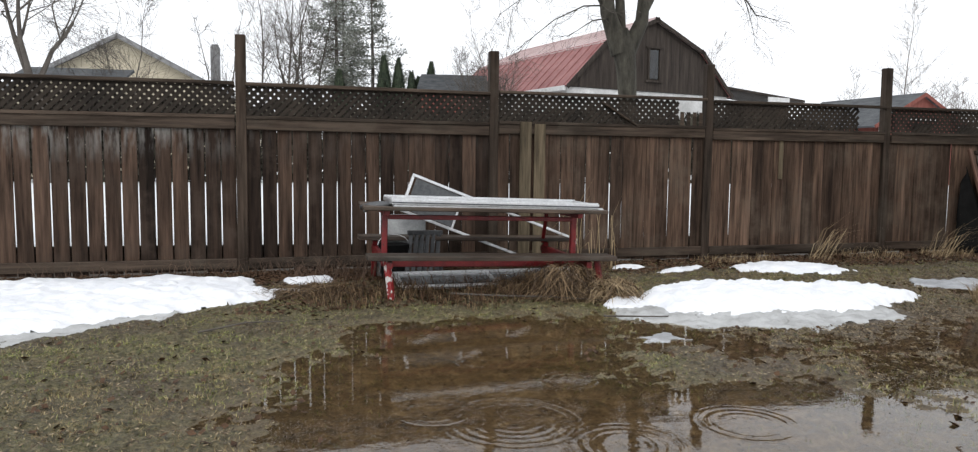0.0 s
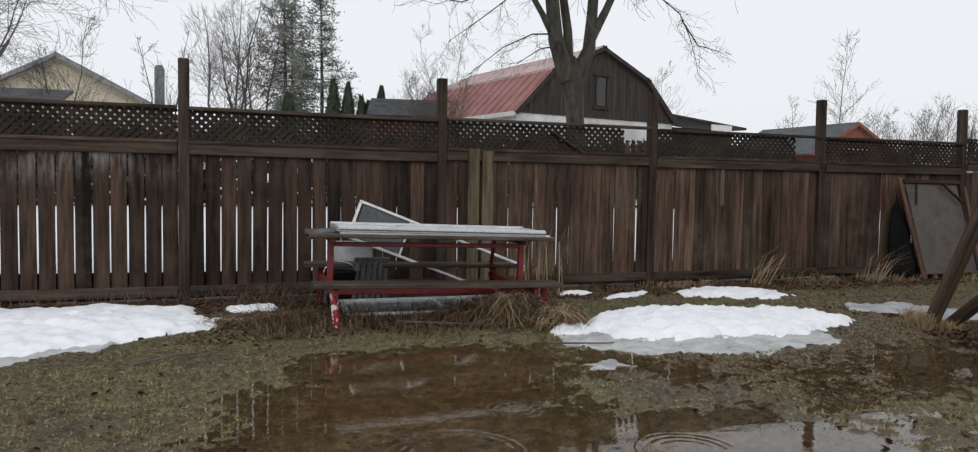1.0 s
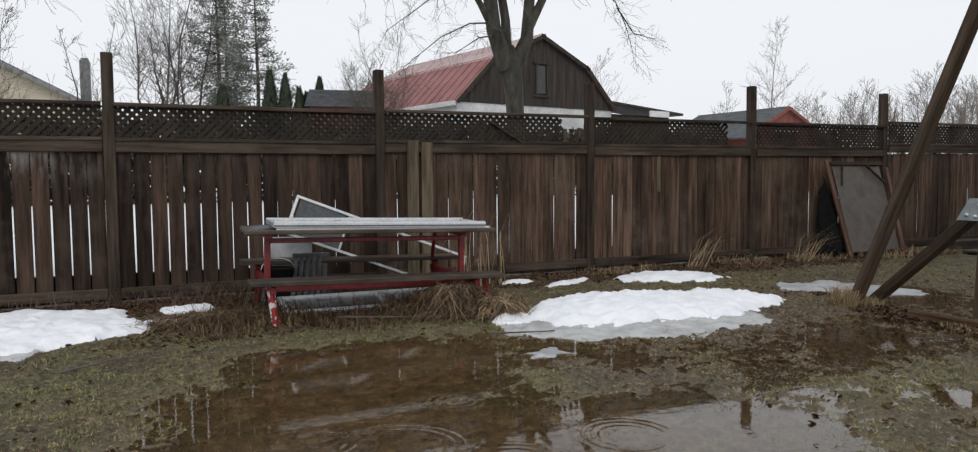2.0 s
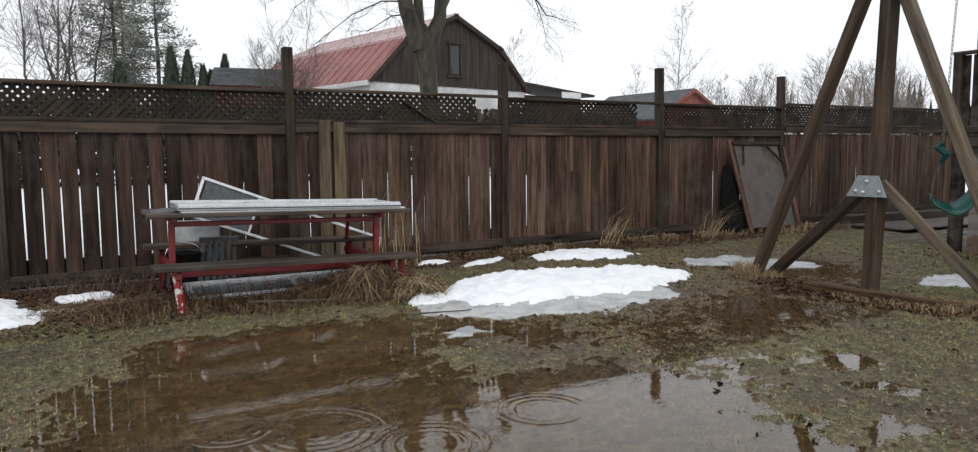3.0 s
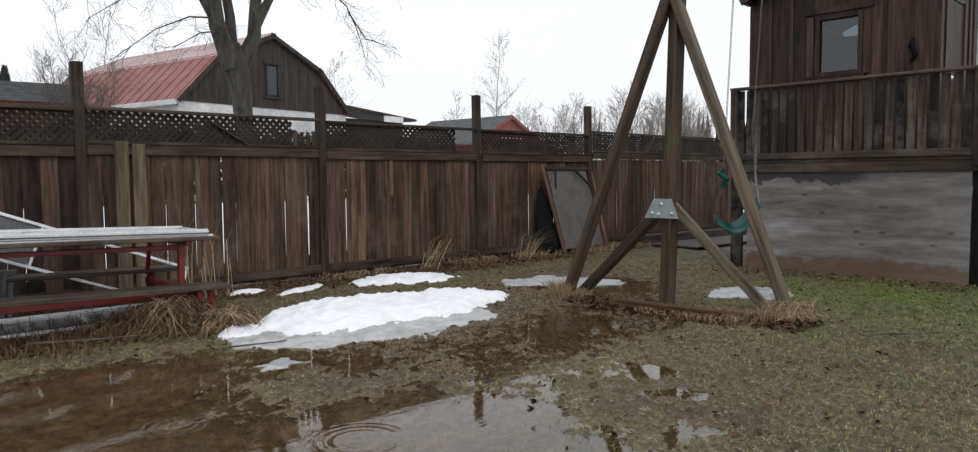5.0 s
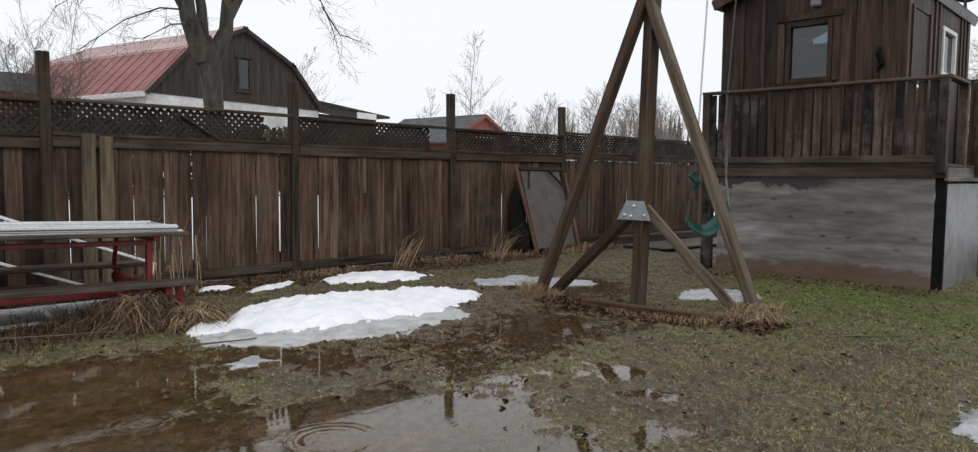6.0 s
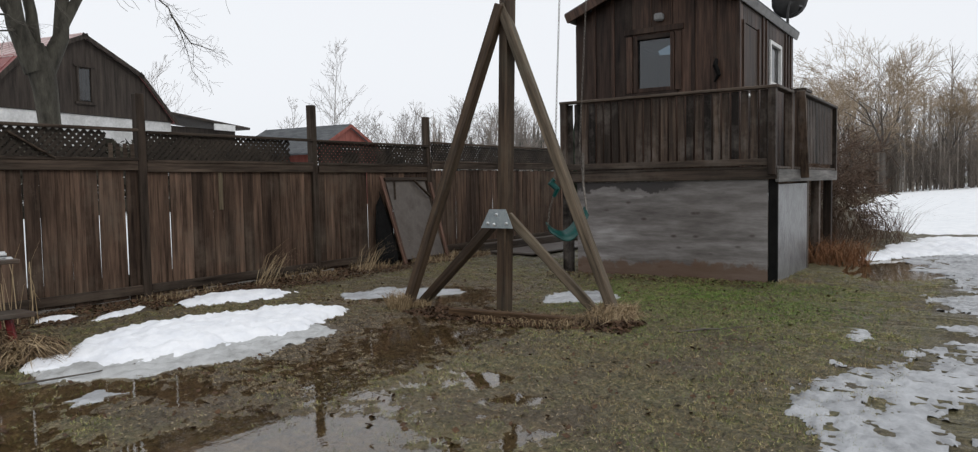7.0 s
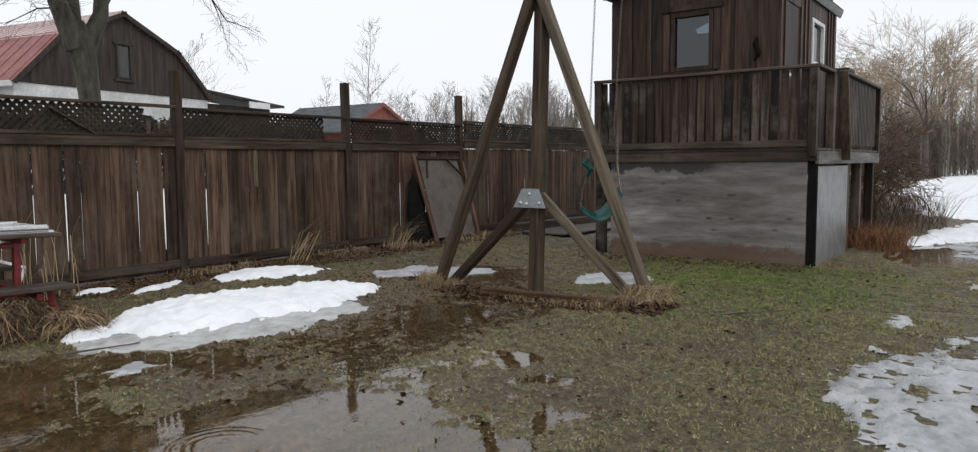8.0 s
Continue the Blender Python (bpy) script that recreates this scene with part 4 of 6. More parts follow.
window(play, pose(HX - 0.005, (WIN[0] + WIN[1]) / 2, WIN[2], 0, 0, -90), WIN[1] - WIN[0] + 0.03, WIN[3] - WIN[2], M_HOUSE)
part("window_head", Build().box((HX - 0.03, (WIN[0] + WIN[1]) / 2, WIN[3] + 0.06), (0.03, 0.82, 0.075), 0.004), M_HOUSE, play)
part("window_sill", Build().box((HX - 0.04, (WIN[0] + WIN[1]) / 2, WIN[2] - 0.03), (0.06, 0.66, 0.045), 0.004), M_HOUSE, play)
for yy in (WIN[0] - 0.07, WIN[1] + 0.07):
    part("window_trim", Build().box((HX - 0.025, yy, (WIN[2] + WIN[3]) / 2), (0.025, 0.085, WIN[3] - WIN[2]), 0.004), M_HOUSE, play)
window(play, pose(11.58, HY0 - 0.005, 2.62, 0, 0, 0), 0.72, 0.64, M_TRIM)
part("lamp", Build().box((HX - 0.07, 3.52, 3.42), (0.10, 0.12, 0.10), 0.02), M_ROOFEDGE, play, "small grey wall lamp")
part("hook", Build().tube([(HX - 0.02, 2.78, 2.8), (HX - 0.08, 2.78, 2.72), (HX - 0.06, 2.74, 2.6), (HX - 0.03, 2.8, 2.52)], [0.02, 0.035, 0.03, 0.012], 7), M_BLACK, play)
sl = math.degrees(math.atan((RIDGE - EAVE) / (HMID - HY0)))
half = math.hypot(RIDGE - EAVE, HMID - HY0) + 0.09
for s in (-1, 1):
    m = pose((HX + HXB) / 2 - 0.02, HMID, RIDGE + 0.03, s * -sl, 0, 0) if s > 0 else pose((HX + HXB) / 2 - 0.02, HMID, RIDGE + 0.03, sl, 0, 0)
    roof = part("roof", Build().box((0, s * half / 2, 0), (HXB - HX + 0.36, half, 0.05), 0.006), M_SHINGLE, play, m=m)
    part("fascia", Build().box((0, s * (half - 0.01), -0.05), (HXB - HX + 0.38, 0.03, 0.11), 0.005), M_ROOFEDGE, roof)
    part("bargeboard", Build().box((-(HXB - HX + 0.36) / 2, s * half / 2, -0.06), (0.03, half, 0.13), 0.005), M_HOUSE, roof)

dish = thing("satellite_dish", "dark grey satellite dish on the playhouse roof", "dish", pose(12.2, 2.42, 3.62))
b = Build()
rings, segs = 5, 18
for r in range(rings + 1):
    rad = 0.27 * r / rings
    for k in range(segs):
        t = 2 * math.pi * k / segs
        b.v.append((rad * math.cos(t), 1.1 * rad * rad, rad * math.sin(t)))
b.f = [(r * segs + k, r * segs + (k + 1) % segs, (r + 1) * segs + (k + 1) % segs, (r + 1) * segs + k) for r in range(rings) for k in range(segs)]
dm = b.mesh("reflector", M_DISH, True)
refl = part("reflector", dm, None, dish, m=pose(0, 0.0, 0.36, 20, 0, -60))
refl.modifiers.new("thick", 'SOLIDIFY').thickness = 0.012
part("mast", Build().tube([(0, 0.05, -0.06), (0, 0.05, 0.2), (0.0, 0.02, 0.36)], [0.022, 0.022, 0.02], 8), M_DISH, dish)
part("arm", Build().tube([(0, 0, 0.15), (-0.25, -0.16, 0.14), (-0.3, -0.2, 0.2)], [0.014, 0.012, 0.03], 6), M_DISH, dish)

# ---- swing set ----
swing_set = thing("swing_set", "weathered timber swing frame with slanting legs", "swing set", pose(0.008, -0.012, 0))


def timber(name, p, q, w, h, label="", turn=0.0, mat=M_SWING):
    """A squared timber whose grain runs along its own length."""
    p, q = Vector(p), Vector(q)
    d = q - p
    mm = Matrix.Translation((p + q) / 2) @ d.to_track_quat('Z', 'Y').to_matrix().to_4x4() @ Matrix.Rotation(turn, 4, 'Z')
    return part(name, Build().box((0, 0, 0), (w, h, d.length), 0.008), mat, swing_set, label, m=mm)


timber("leg", (5.92, 4.95, -0.08), (6.0, 3.75, 2.95), 0.112, 0.09)
timber("leg", (6.18, 2.64, -0.08), (6.02, 3.76, 2.95), 0.112, 0.09, mat=M_SWINGGREY)
timber("centre_post", (6.09, 3.83, -0.1), (6.05, 3.69, 3.66), 0.12, 0.11)
timber("brace", (6.12, 4.90, 0.0), (6.03, 3.83, 0.95), 0.105, 0.085)
timber("brace", (6.36, 2.92, 0.0), (6.04, 3.74, 0.97), 0.105, 0.085, mat=M_SWINGGREY)
plate = part("bracket_plate", Build().prism([(-0.185, -0.085), (0.175, -0.085), (0.10, 0.095), (-0.085, 0.095)], 0.008, pose(5.945, 3.80, 0.935, 0, 0, -90)), M_STEEL, swing_set, "bolted grey steel plate")
for dy, dzz in ((0.10, -0.04), (0.03, -0.05), (-0.11, -0.04), (0.0, 0.045)):
    part("bolt", Build().tube([(5.942, 3.80 + dy, 0.935 + dzz), (5.93, 3.80 + dy, 0.935 + dzz), (5.924, 3.80 + dy, 0.935 + dzz)], [0.016, 0.016, 0.008], 8), M_BOLT, plate)
timber("beam", (5.85, 3.69, 3.72), (9.60, 3.50, 3.72), 0.13, 0.13)
edging = part("edging_timber", Build().box((0, 0, 0.0), (0.09, 1.75, 0.09), 0.01), M_LOG, None, m=pose(5.84, 3.36, 0.034, 0, 0, 4))
tagged(edging, "low reddish landscape timber half sunk in leaves", "edging")

swing = thing("swing", "green belt swing seat hanging on chains", "swing")
SA, SB = Vector((7.21, 3.94, 0.76)), Vector((7.61, 3.65, 0.93))
sn = 14
b = Build()
dirn = (SB - SA)
side = Vector((-dirn.y, dirn.x, 0)).normalized()
for k in range(sn + 1):
    t = k / sn
    c = SA.lerp(SB, t)
    c.z -= 0.62 * (0.25 - (t - 0.5) ** 2) * 0.95
    tip = 0.02 * math.cos(2 * math.pi * t)
    for s in (-1, 1):
        wv = 0.085 * (1 if 0.08 < t < 0.92 else 0.6)
        b.v.append(tuple(c + side * s * wv + Vector((0, 0, 0.05 * s + tip))))
b.f = [(2 * k, 2 * k + 1, 2 * k + 3, 2 * k + 2) for k in range(sn)]
seat = part("seat", b, M_GREEN, swing, "curled green plastic belt seat", smooth=True)
seat.modifiers.new("thick", 'SOLIDIFY').thickness = 0.012


def chain(points, r=0.010, pitch=0.040):
    """Links turned by a quarter from one to the next."""
    b = Build()
    turn = 0
    for p, q in zip(points, points[1:]):
        p, q = Vector(p), Vector(q)
        n = max(1, round((q - p).length / pitch))
        d = (q - p).normalized()
        a = d.cross(Vector((0.3, 0.9, 0.1))).normalized()
        c2 = d.cross(a)
        for k in range(n):
            c = p.lerp(q, (k + 0.5) / n)
            u = a if turn % 2 else c2
            turn += 1
            loop = [c + d * (0.026 * math.cos(t)) + u * (r * math.sin(t)) for t in [2 * math.pi * j / 6 for j in range(7)]]
            b.tube(loop, [0.0035] * 7, 4, False)
    return b


part("chain", chain([(7.14, 3.70, 3.68), (7.16, 3.80, 1.75), (7.18, 3.83, 1.30)]), M_CHAIN, swing, "rusty steel chain")
part("chain_sleeve", Build().tube([(7.18, 3.83, 1.31), (7.17, 3.87, 1.27), (7.19, 3.80, 1.20), (7.18, 3.84, 1.12)], [0.028, 0.04, 0.036, 0.02], 7), M_GREEN, swing, "knotted green chain sleeve")
part("chain", chain([(7.18, 3.84, 1.14), (7.19, 3.90, 0.98), (7.21, 3.94, 0.76)]), M_CHAIN, swing)
part("chain", chain([(7.70, 3.66, 3.68), (7.68, 3.77, 1.7), (7.66, 3.72, 1.25)]), M_CHAIN, swing)
part("chain_sleeve", Build().tube([(7.66, 3.72, 1.6), (7.66, 3.72, 1.25), (7.61, 3.65, 0.93)], [0.014, 0.014, 0.014], 7), M_CHAIN, swing)

# ---- picnic table ----
table = thing("picnic_table", "old picnic table with grey planks and a peeling red steel frame", "table", pose(1.70, 6.55, 0.0, 0, 1.3, -1.5))
L2 = 1.08


def plank(name, y, z, x0, x1, w, t, parent=table, mat=M_BENCH, rot=0.0):
    return part(name, Build().box((0, 0, 0), (x1 - x0, w, t), 0.006), mat, parent, m=pose((x0 + x1) / 2, y, z, 0, 0, rot))


for k, (y, w) in enumerate(((-0.30, 0.17), (-0.115, 0.17), (0.07, 0.17), (0.255, 0.17))):
    plank("top_plank", y, 0.765, -L2 - 0.02 + 0.01 * (k % 2), L2 - 0.01 * k, w, 0.035, rot=rng.uniform(-0.3, 0.3))
plank("bench_plank", -0.50, 0.375, -L2, L2, 0.24, 0.04)
plank("bench_plank", 0.66, 0.42, -L2 + 0.02, L2, 0.24, 0.04)
for sx in (-0.90, 0.84):
    part("upright", Build().box((sx, -0.14, 0.50), (0.05, 0.05, 0.50), 0.006), M_RED, table)
    part("cross_bar", Build().box((sx, 0.0, 0.725), (0.05, 0.62, 0.045), 0.006), M_RED, table)
    part("cross_bar", Build().box((sx, 0.07, 0.315), (0.05, 1.28, 0.06), 0.006), M_RED, table)
    fx = sx if sx < 0 else 0.95
    part("leg", Build().beam((fx + 0.03, -0.56, -0.03), (fx - 0.02, -0.52, 0.35), 0.048, 0.048), M_WORN if sx < 0 else M_RED, table, "leg with red paint worn to white" if sx < 0 else "")
    part("leg", Build().beam((sx, 0.74, 0.0), (sx, 0.62, 0.39), 0.05, 0.05), M_RED, table)
part("side_bar", Build().box((-0.03, -0.14, 0.68), (1.72, 0.04, 0.04), 0.005), M_RED, table)
part("side_bar", Build().box((-0.03, -0.25, 0.285), (1.72, 0.04, 0.05), 0.005), M_RED, table)
part("brace", Build().beam((0.80, 0.60, 0.39), (0.72, 0.28, 0.70), 0.035, 0.03), M_RED, table)


def alu_frame(name, label, w, h, bars, m, screen=None, t=0.045, d=0.028):
    """A flat rectangular aluminium frame in its local xy plane, with cross bars."""
    fr = thing(name, label, "window frame", m)
    for y in (t / 2, h - t / 2):
        part("frame_bar", Build().box((w / 2, y, 0), (w, t, d), 0.003), M_ALU, fr)
        part("frame_lip", Build().box((w / 2, y, d * 0.62), (w - 0.01, t * 0.35, d * 0.24), 0.001), M_ALU, fr)
    for x in (t / 2, w - t / 2):
        part("frame_bar", Build().box((x, h / 2, 0), (t, h - 2 * t, d), 0.003), M_ALU, fr)
    for y in (-0.001, h + 0.001):
        part("gasket", Build().box((w / 2, y, -d * 0.12), (w - 0.004, 0.004, d * 0.30), 0.0005), M_SCREEN, fr, "dark groove strip")
    for x in bars:
        part("mullion", Build().box((x, h / 2, 0), (t * 0.8, h - 2 * t, d * 0.8), 0.003), M_ALU, fr)
    if screen:
        part("pane" if screen is M_PANE else "screen", Build().box((w / 2, h / 2, -0.003), (w - 2 * t, h - 2 * t, 0.004), 0.0005), screen, fr)
    return fr


# opaque pane; its grey holds the sky reflection of the loose glass
M_PANE = mottled("sky_grey_loose_glass", (0.10, 0.105, 0.11), (0.21, 0.22, 0.225), 5, 0.12, 0, 0, spec=0.6)
alu_frame("window_frame", "aluminium window frame lying on the table", 1.87, 0.62, (0.62,), pose(0.84, 6.22, 0.842, 0, 1.6, -1.5), M_PANE, 0.045, 0.042)
alu_frame("window_frame", "second aluminium window frame under the first", 1.90, 0.60, (), pose(0.86, 6.23, 0.802, 0, 1.5, -1.3), None, 0.045, 0.030)
LEANER = alu_frame("screen_frame", "aluminium screen frame leaning behind the table", 1.90, 0.40, (0.56,), pose(1.22, 7.33, 1.06, 0, 0, 0) @ pose(0, 0, 0, 0, 21.3, 0) @ pose(0, 0, 0, -97, 0, 0), None, 0.027)
part("torn_screen", Build().box((0.30, 0.20, -0.003), (0.50, 0.33, 0.004), 0.0005), M_SCREEN, LEANER, "torn grey insect screen")
alu_frame("window_frame", "aluminium frame lying on the ground under the table", 1.75, 0.55, (0.9,), pose(0.92, 6.33, 0.085, 5, 0, -2), M_PANE, 0.05)
bag = Build()
for i in range(10):
    for j in range(5):
        t, u = i / 9, j / 4
        bag.v.append((0.62 + 0.22 * u + 0.01 * math.sin(7 * t), 6.30 + 0.30 * t, 0.80 + 0.035 * math.sin(3.1 * t) * (1 - 0.6 * u) - 0.055 * (1 - u) ** 2))
bag.f = [(i * 5 + j, (i + 1) * 5 + j, (i + 1) * 5 + j + 1, i * 5 + j + 1) for i in range(9) for j in range(4)]
bo = part("plastic_sheet", bag, M_PLASTIC, None, smooth=True)
bo.modifiers.new("thick", 'SOLIDIFY').thickness = 0.02
tagged(bo, "dark plastic tray on the end of the table", "tray")

chair = thing("garden_chair", "dark grey slatted plastic garden chair behind the table", "chair", pose(1.22, 7.15, gz(1.22, 7.15), 0, 0, 20))
part("seat", Build().box((0, 0, 0.20), (0.42, 0.36, 0.025), 0.008), M_PLASTIC, chair)
for k in range(6):
    part("back_slat", Build().beam((-0.22 + k * 0.066, -0.20, 0.08), (-0.10 + k * 0.062, -0.08, 0.44), 0.040, 0.014), M_PLASTIC, chair)
part("back_rail", Build().beam((-0.14, -0.08, 0.45), (0.25, -0.08, 0.43), 0.03, 0.045), M_PLASTIC, chair)
for x in (-0.19, 0.19):
    for y in (-0.16, 0.16):
        part("leg", Build().beam((x, y, 0), (x * 0.95, y * 0.95, 0.2), 0.035, 0.035), M_PLASTIC, chair)
chair2 = thing("garden_chair", "dirty white plastic garden chair behind the table", "chair", pose(1.02, 7.45, gz(1.02, 7.45), 0, 0, -15))
part("seat", Build().box((0.1, 0, 0.36), (0.46, 0.42, 0.03), 0.01), M_WHITEPL, chair2)
part("backrest", Build().box((0.1, 0.2, 0.50), (0.46, 0.03, 0.24), 0.012), M_WHITEPL, chair2, m=pose(0, 0, 0, -6, 0, 0))
for x in (-0.1, 0.3):
    for y in (-0.18, 0.18):
        part("leg", Build().beam((x, y, 0), (x, y, 0.36), 0.05, 0.03), M_WHITEPL, chair2)
pail = thing("black_bucket", "black plastic bucket behind the table", "bucket", pose(0.98, 7.02, gz(0.98, 7.02)))
part("body", Build().tube([(0, 0, 0), (0, 0, 0.02), (0, 0, 0.32), (0, 0, 0.34)], [0.11, 0.115, 0.145, 0.15], 16), M_BLACK, pail, smooth=False)
part("handle", Build().tube([(0.15 * math.cos(t), 0.02, 0.33 + 0.10 * math.sin(t)) for t in np.linspace(0, math.pi, 9)], [0.004] * 9, 5), M_BOLT, pail)

# ---- buildings beyond the fence ----
M_BARN = pose(20.25, 38.0, 0, 0, 0, 12)
barn = thing("barn", "old dark barn with gambrel roof of faded red metal", "barn", M_BARN)
G = [(-5.85, 5.1), (-3.5, 7.45), (0, 9.0), (3.5, 7.45), (5.85, 5.1)]
part("gable_wall", Build().prism(G, 0.25, pose(0, 0, 0)), M_BARNW, barn, "weathered dark boards")
part("wall", Build().box((0, 0.1, 2.55), (11.5, 0.3, 5.1), 0.02), M_STONE, barn, "white block wall")
for s in (-1, 1):
    part("wall", Build().box((s * 5.6, 7.2, 2.55), (0.3, 14, 5.1), 0.02), M_STONE, barn)
part("gable_wall", Build().prism(G, 0.25, pose(0, 14.2, 0)), M_BARNW, barn)
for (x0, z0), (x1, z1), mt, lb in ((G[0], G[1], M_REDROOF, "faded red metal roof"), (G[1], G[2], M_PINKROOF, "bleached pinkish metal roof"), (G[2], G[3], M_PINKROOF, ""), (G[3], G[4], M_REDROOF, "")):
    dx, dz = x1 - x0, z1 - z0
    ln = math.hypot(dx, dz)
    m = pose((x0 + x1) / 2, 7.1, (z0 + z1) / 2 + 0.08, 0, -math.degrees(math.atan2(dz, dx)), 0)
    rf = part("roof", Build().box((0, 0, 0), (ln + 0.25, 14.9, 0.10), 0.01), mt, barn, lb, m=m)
    for k in range(18):
        part("seam", Build().box((0, -7.2 + k * 0.85, 0.07), (ln + 0.2, 0.05, 0.05), 0.01), mt, rf)
    part("bargeboard", Build().box((0, -7.47, -0.06), (ln + 0.3, 0.06, 0.22), 0.01), M_BARNW, rf)
part("eave_trim", Build().box((-5.95, 7.1, 5.0), (0.15, 14.6, 0.25), 0.02), M_TRIM, barn, "white eave board")
wnd = part("window", Build().box((0, -0.14, 6.6), (0.66, 0.05, 1.6), 0.01), M_GLASS, barn, "shuttered gable window")
part("shutter", Build().box((0.0, -0.10, 6.6), (0.7, 0.05, 1.65), 0.01), mottled("grey_blue_shutter", (0.05, 0.052, 0.062), (0.11, 0.112, 0.13), 2, 0.6), wnd)
for dx, dz, w, h in ((-0.4, 0, 0.10, 1.9), (0.4, 0, 0.10, 1.9), (0, 0.93, 1.2, 0.12), (0, -0.93, 1.2, 0.12)):
    part("window_frame", Build().box((dx, -0.19, 6.6 + dz), (w, 0.1, h), 0.01), M_BARNW, wnd)
for x in (-4, -2, 3.9):
    part("window", Build().box((x, -0.07, 3.6), (0.9, 0.05, 0.7), 0.01), M_GLASS, barn)
lean = thing("barn_extension", "low dark shed with sloping roof beside the barn", "shed", pose(26.5, 39.4, 0, 0, 0, 12))
part("wall", Build().box((3.4, 2, 2.6), (7.4, 0.25, 5.1), 0.02), M_BARNW, lean)
part("roof", Build().box((0, 0, 0), (8.6, 3.2, 0.16), 0.02), M_BARNW, lean, m=pose(3.3, 2.6, 5.6, 0, 4.2, 0))
part("panel", Build().box((4.9, 0.85, 5.2), (1.95, 0.08, 0.40), 0.01), M_TRIM, lean, "white board")

shed = thing("red_shed", "red garden shed with dark shingle roof and white trim", "shed", pose(28.77, 28.0, 0, 0, 0, 3))
SG = [(-2.45, 0), (2.3, 0), (2.3, 3.2), (0, 4.4), (-2.45, 3.1)]
part("wall", Build().prism(SG, 0.2, pose(0, 0, 0)), M_REDWALL, shed)
part("wall", Build().box((-2.35, 2.4, 1.5), (0.2, 4.8, 3.0), 0.01), M_REDWALL, shed)
part("wall", Build().box((2.2, 2.4, 1.6), (0.2, 4.8, 3.2), 0.01), M_REDWALL, shed)
for (x0, z0), (x1, z1) in (((-2.95, 2.85), (0, 4.4)), ((0, 4.4), (2.6, 3.02))):
    m = pose((x0 + x1) / 2, 2.9, (z0 + z1) / 2 + 0.06, 0, -math.degrees(math.atan2(z1 - z0, x1 - x0)), 0)
    rf = part("roof", Build().box((0, 0, 0), (math.hypot(x1 - x0, z1 - z0) + 0.1, 6.4, 0.10), 0.01), M_SHINGLE, shed, m=m)
    part("bargeboard", Build().box((0, -3.22, -0.03), (math.hypot(x1 - x0, z1 - z0), 0.05, 0.16), 0.01), M_REDWALL, rf)
part("corner_trim", Build().box((-2.42, -0.12, 1.5), (0.14, 0.06, 3.0), 0.01), M_TRIM, shed)
part("lintel", Build().box((0.1, -0.13, 3.25), (1.6, 0.06, 0.12), 0.01), M_TRIM, shed)
part("window", Build().box((0.1, -0.13, 2.6), (1.2, 0.06, 0.9), 0.01), M_GLASS, shed)

house = thing("tan_house", "tan sided house with a wide gable", "house", pose(-9.0, 50, -0.3, 0, 0, -4))
HG = [(-7, 0), (7.5, 0), (7.5, 4.6), (0, 8.6), (-7, 4.9)]
part("wall", Build().prism(HG, 0.3, pose(0, 0, 0)), M_SIDING, house)
part("wall", Build().box((7.3, 5, 2.3), (0.3, 10, 4.6), 0.02), M_SIDING, house)
for (x0, z0), (x1, z1) in (((-7.6, 4.6), (0, 8.6)), ((0, 8.6), (8.2, 4.25))):
    m = pose((x0 + x1) / 2, 4.5, (z0 + z1) / 2 + 0.1, 0, -math.degrees(math.atan2(z1 - z0, x1 - x0)), 0)
    rf = part("roof", Build().box((0, 0, 0), (math.hypot(x1 - x0, z1 - z0) + 0.1, 10.5, 0.16), 0.02), M_SHINGLE, house, m=m)
    part("bargeboard", Build().box((0, -5.28, -0.08), (math.hypot(x1 - x0, z1 - z0), 0.06, 0.24), 0.02), M_ROOFEDGE, rf)
part("chimney", Build().box((5.0, 3, 4.35), (0.55, 0.55, 8.7), 0.03).box((5.0, 3, 8.6), (0.42, 0.42, 0.5), 0.03), M_ROOFEDGE, house, "weathered grey chimney")
annex = thing("low_annex", "low garage with a dark shingle roof", "garage", pose(-8.1, 34, 0, 0, 0, -4))
part("wall", Build().box((0, 0, 2.1), (3.9, 0.3, 4.2), 0.02), M_SIDING, annex)
part("roof", Build().box((0, 0, 0), (4.2, 2.0, 0.12), 0.02), M_SHINGLE, annex, m=pose(0, 0.7, 4.55, 17, 0, 0))
far_shed = thing("far_shed", "far brick outbuilding with a grey roof", "shed", pose(10.3, 44.8, 0, 0, 0, -8))
part("wall", Build().box((0, 0, 2.6), (3.8, 3, 5.2), 0.02), M_REDWALL, far_shed)
part("roof", Build().prism([(-2.2, 5.2), (2.2, 5.2), (1.9, 6.15), (-1.9, 6.15)], 3.6, pose(0, 0, 0)), M_SHINGLE, far_shed)

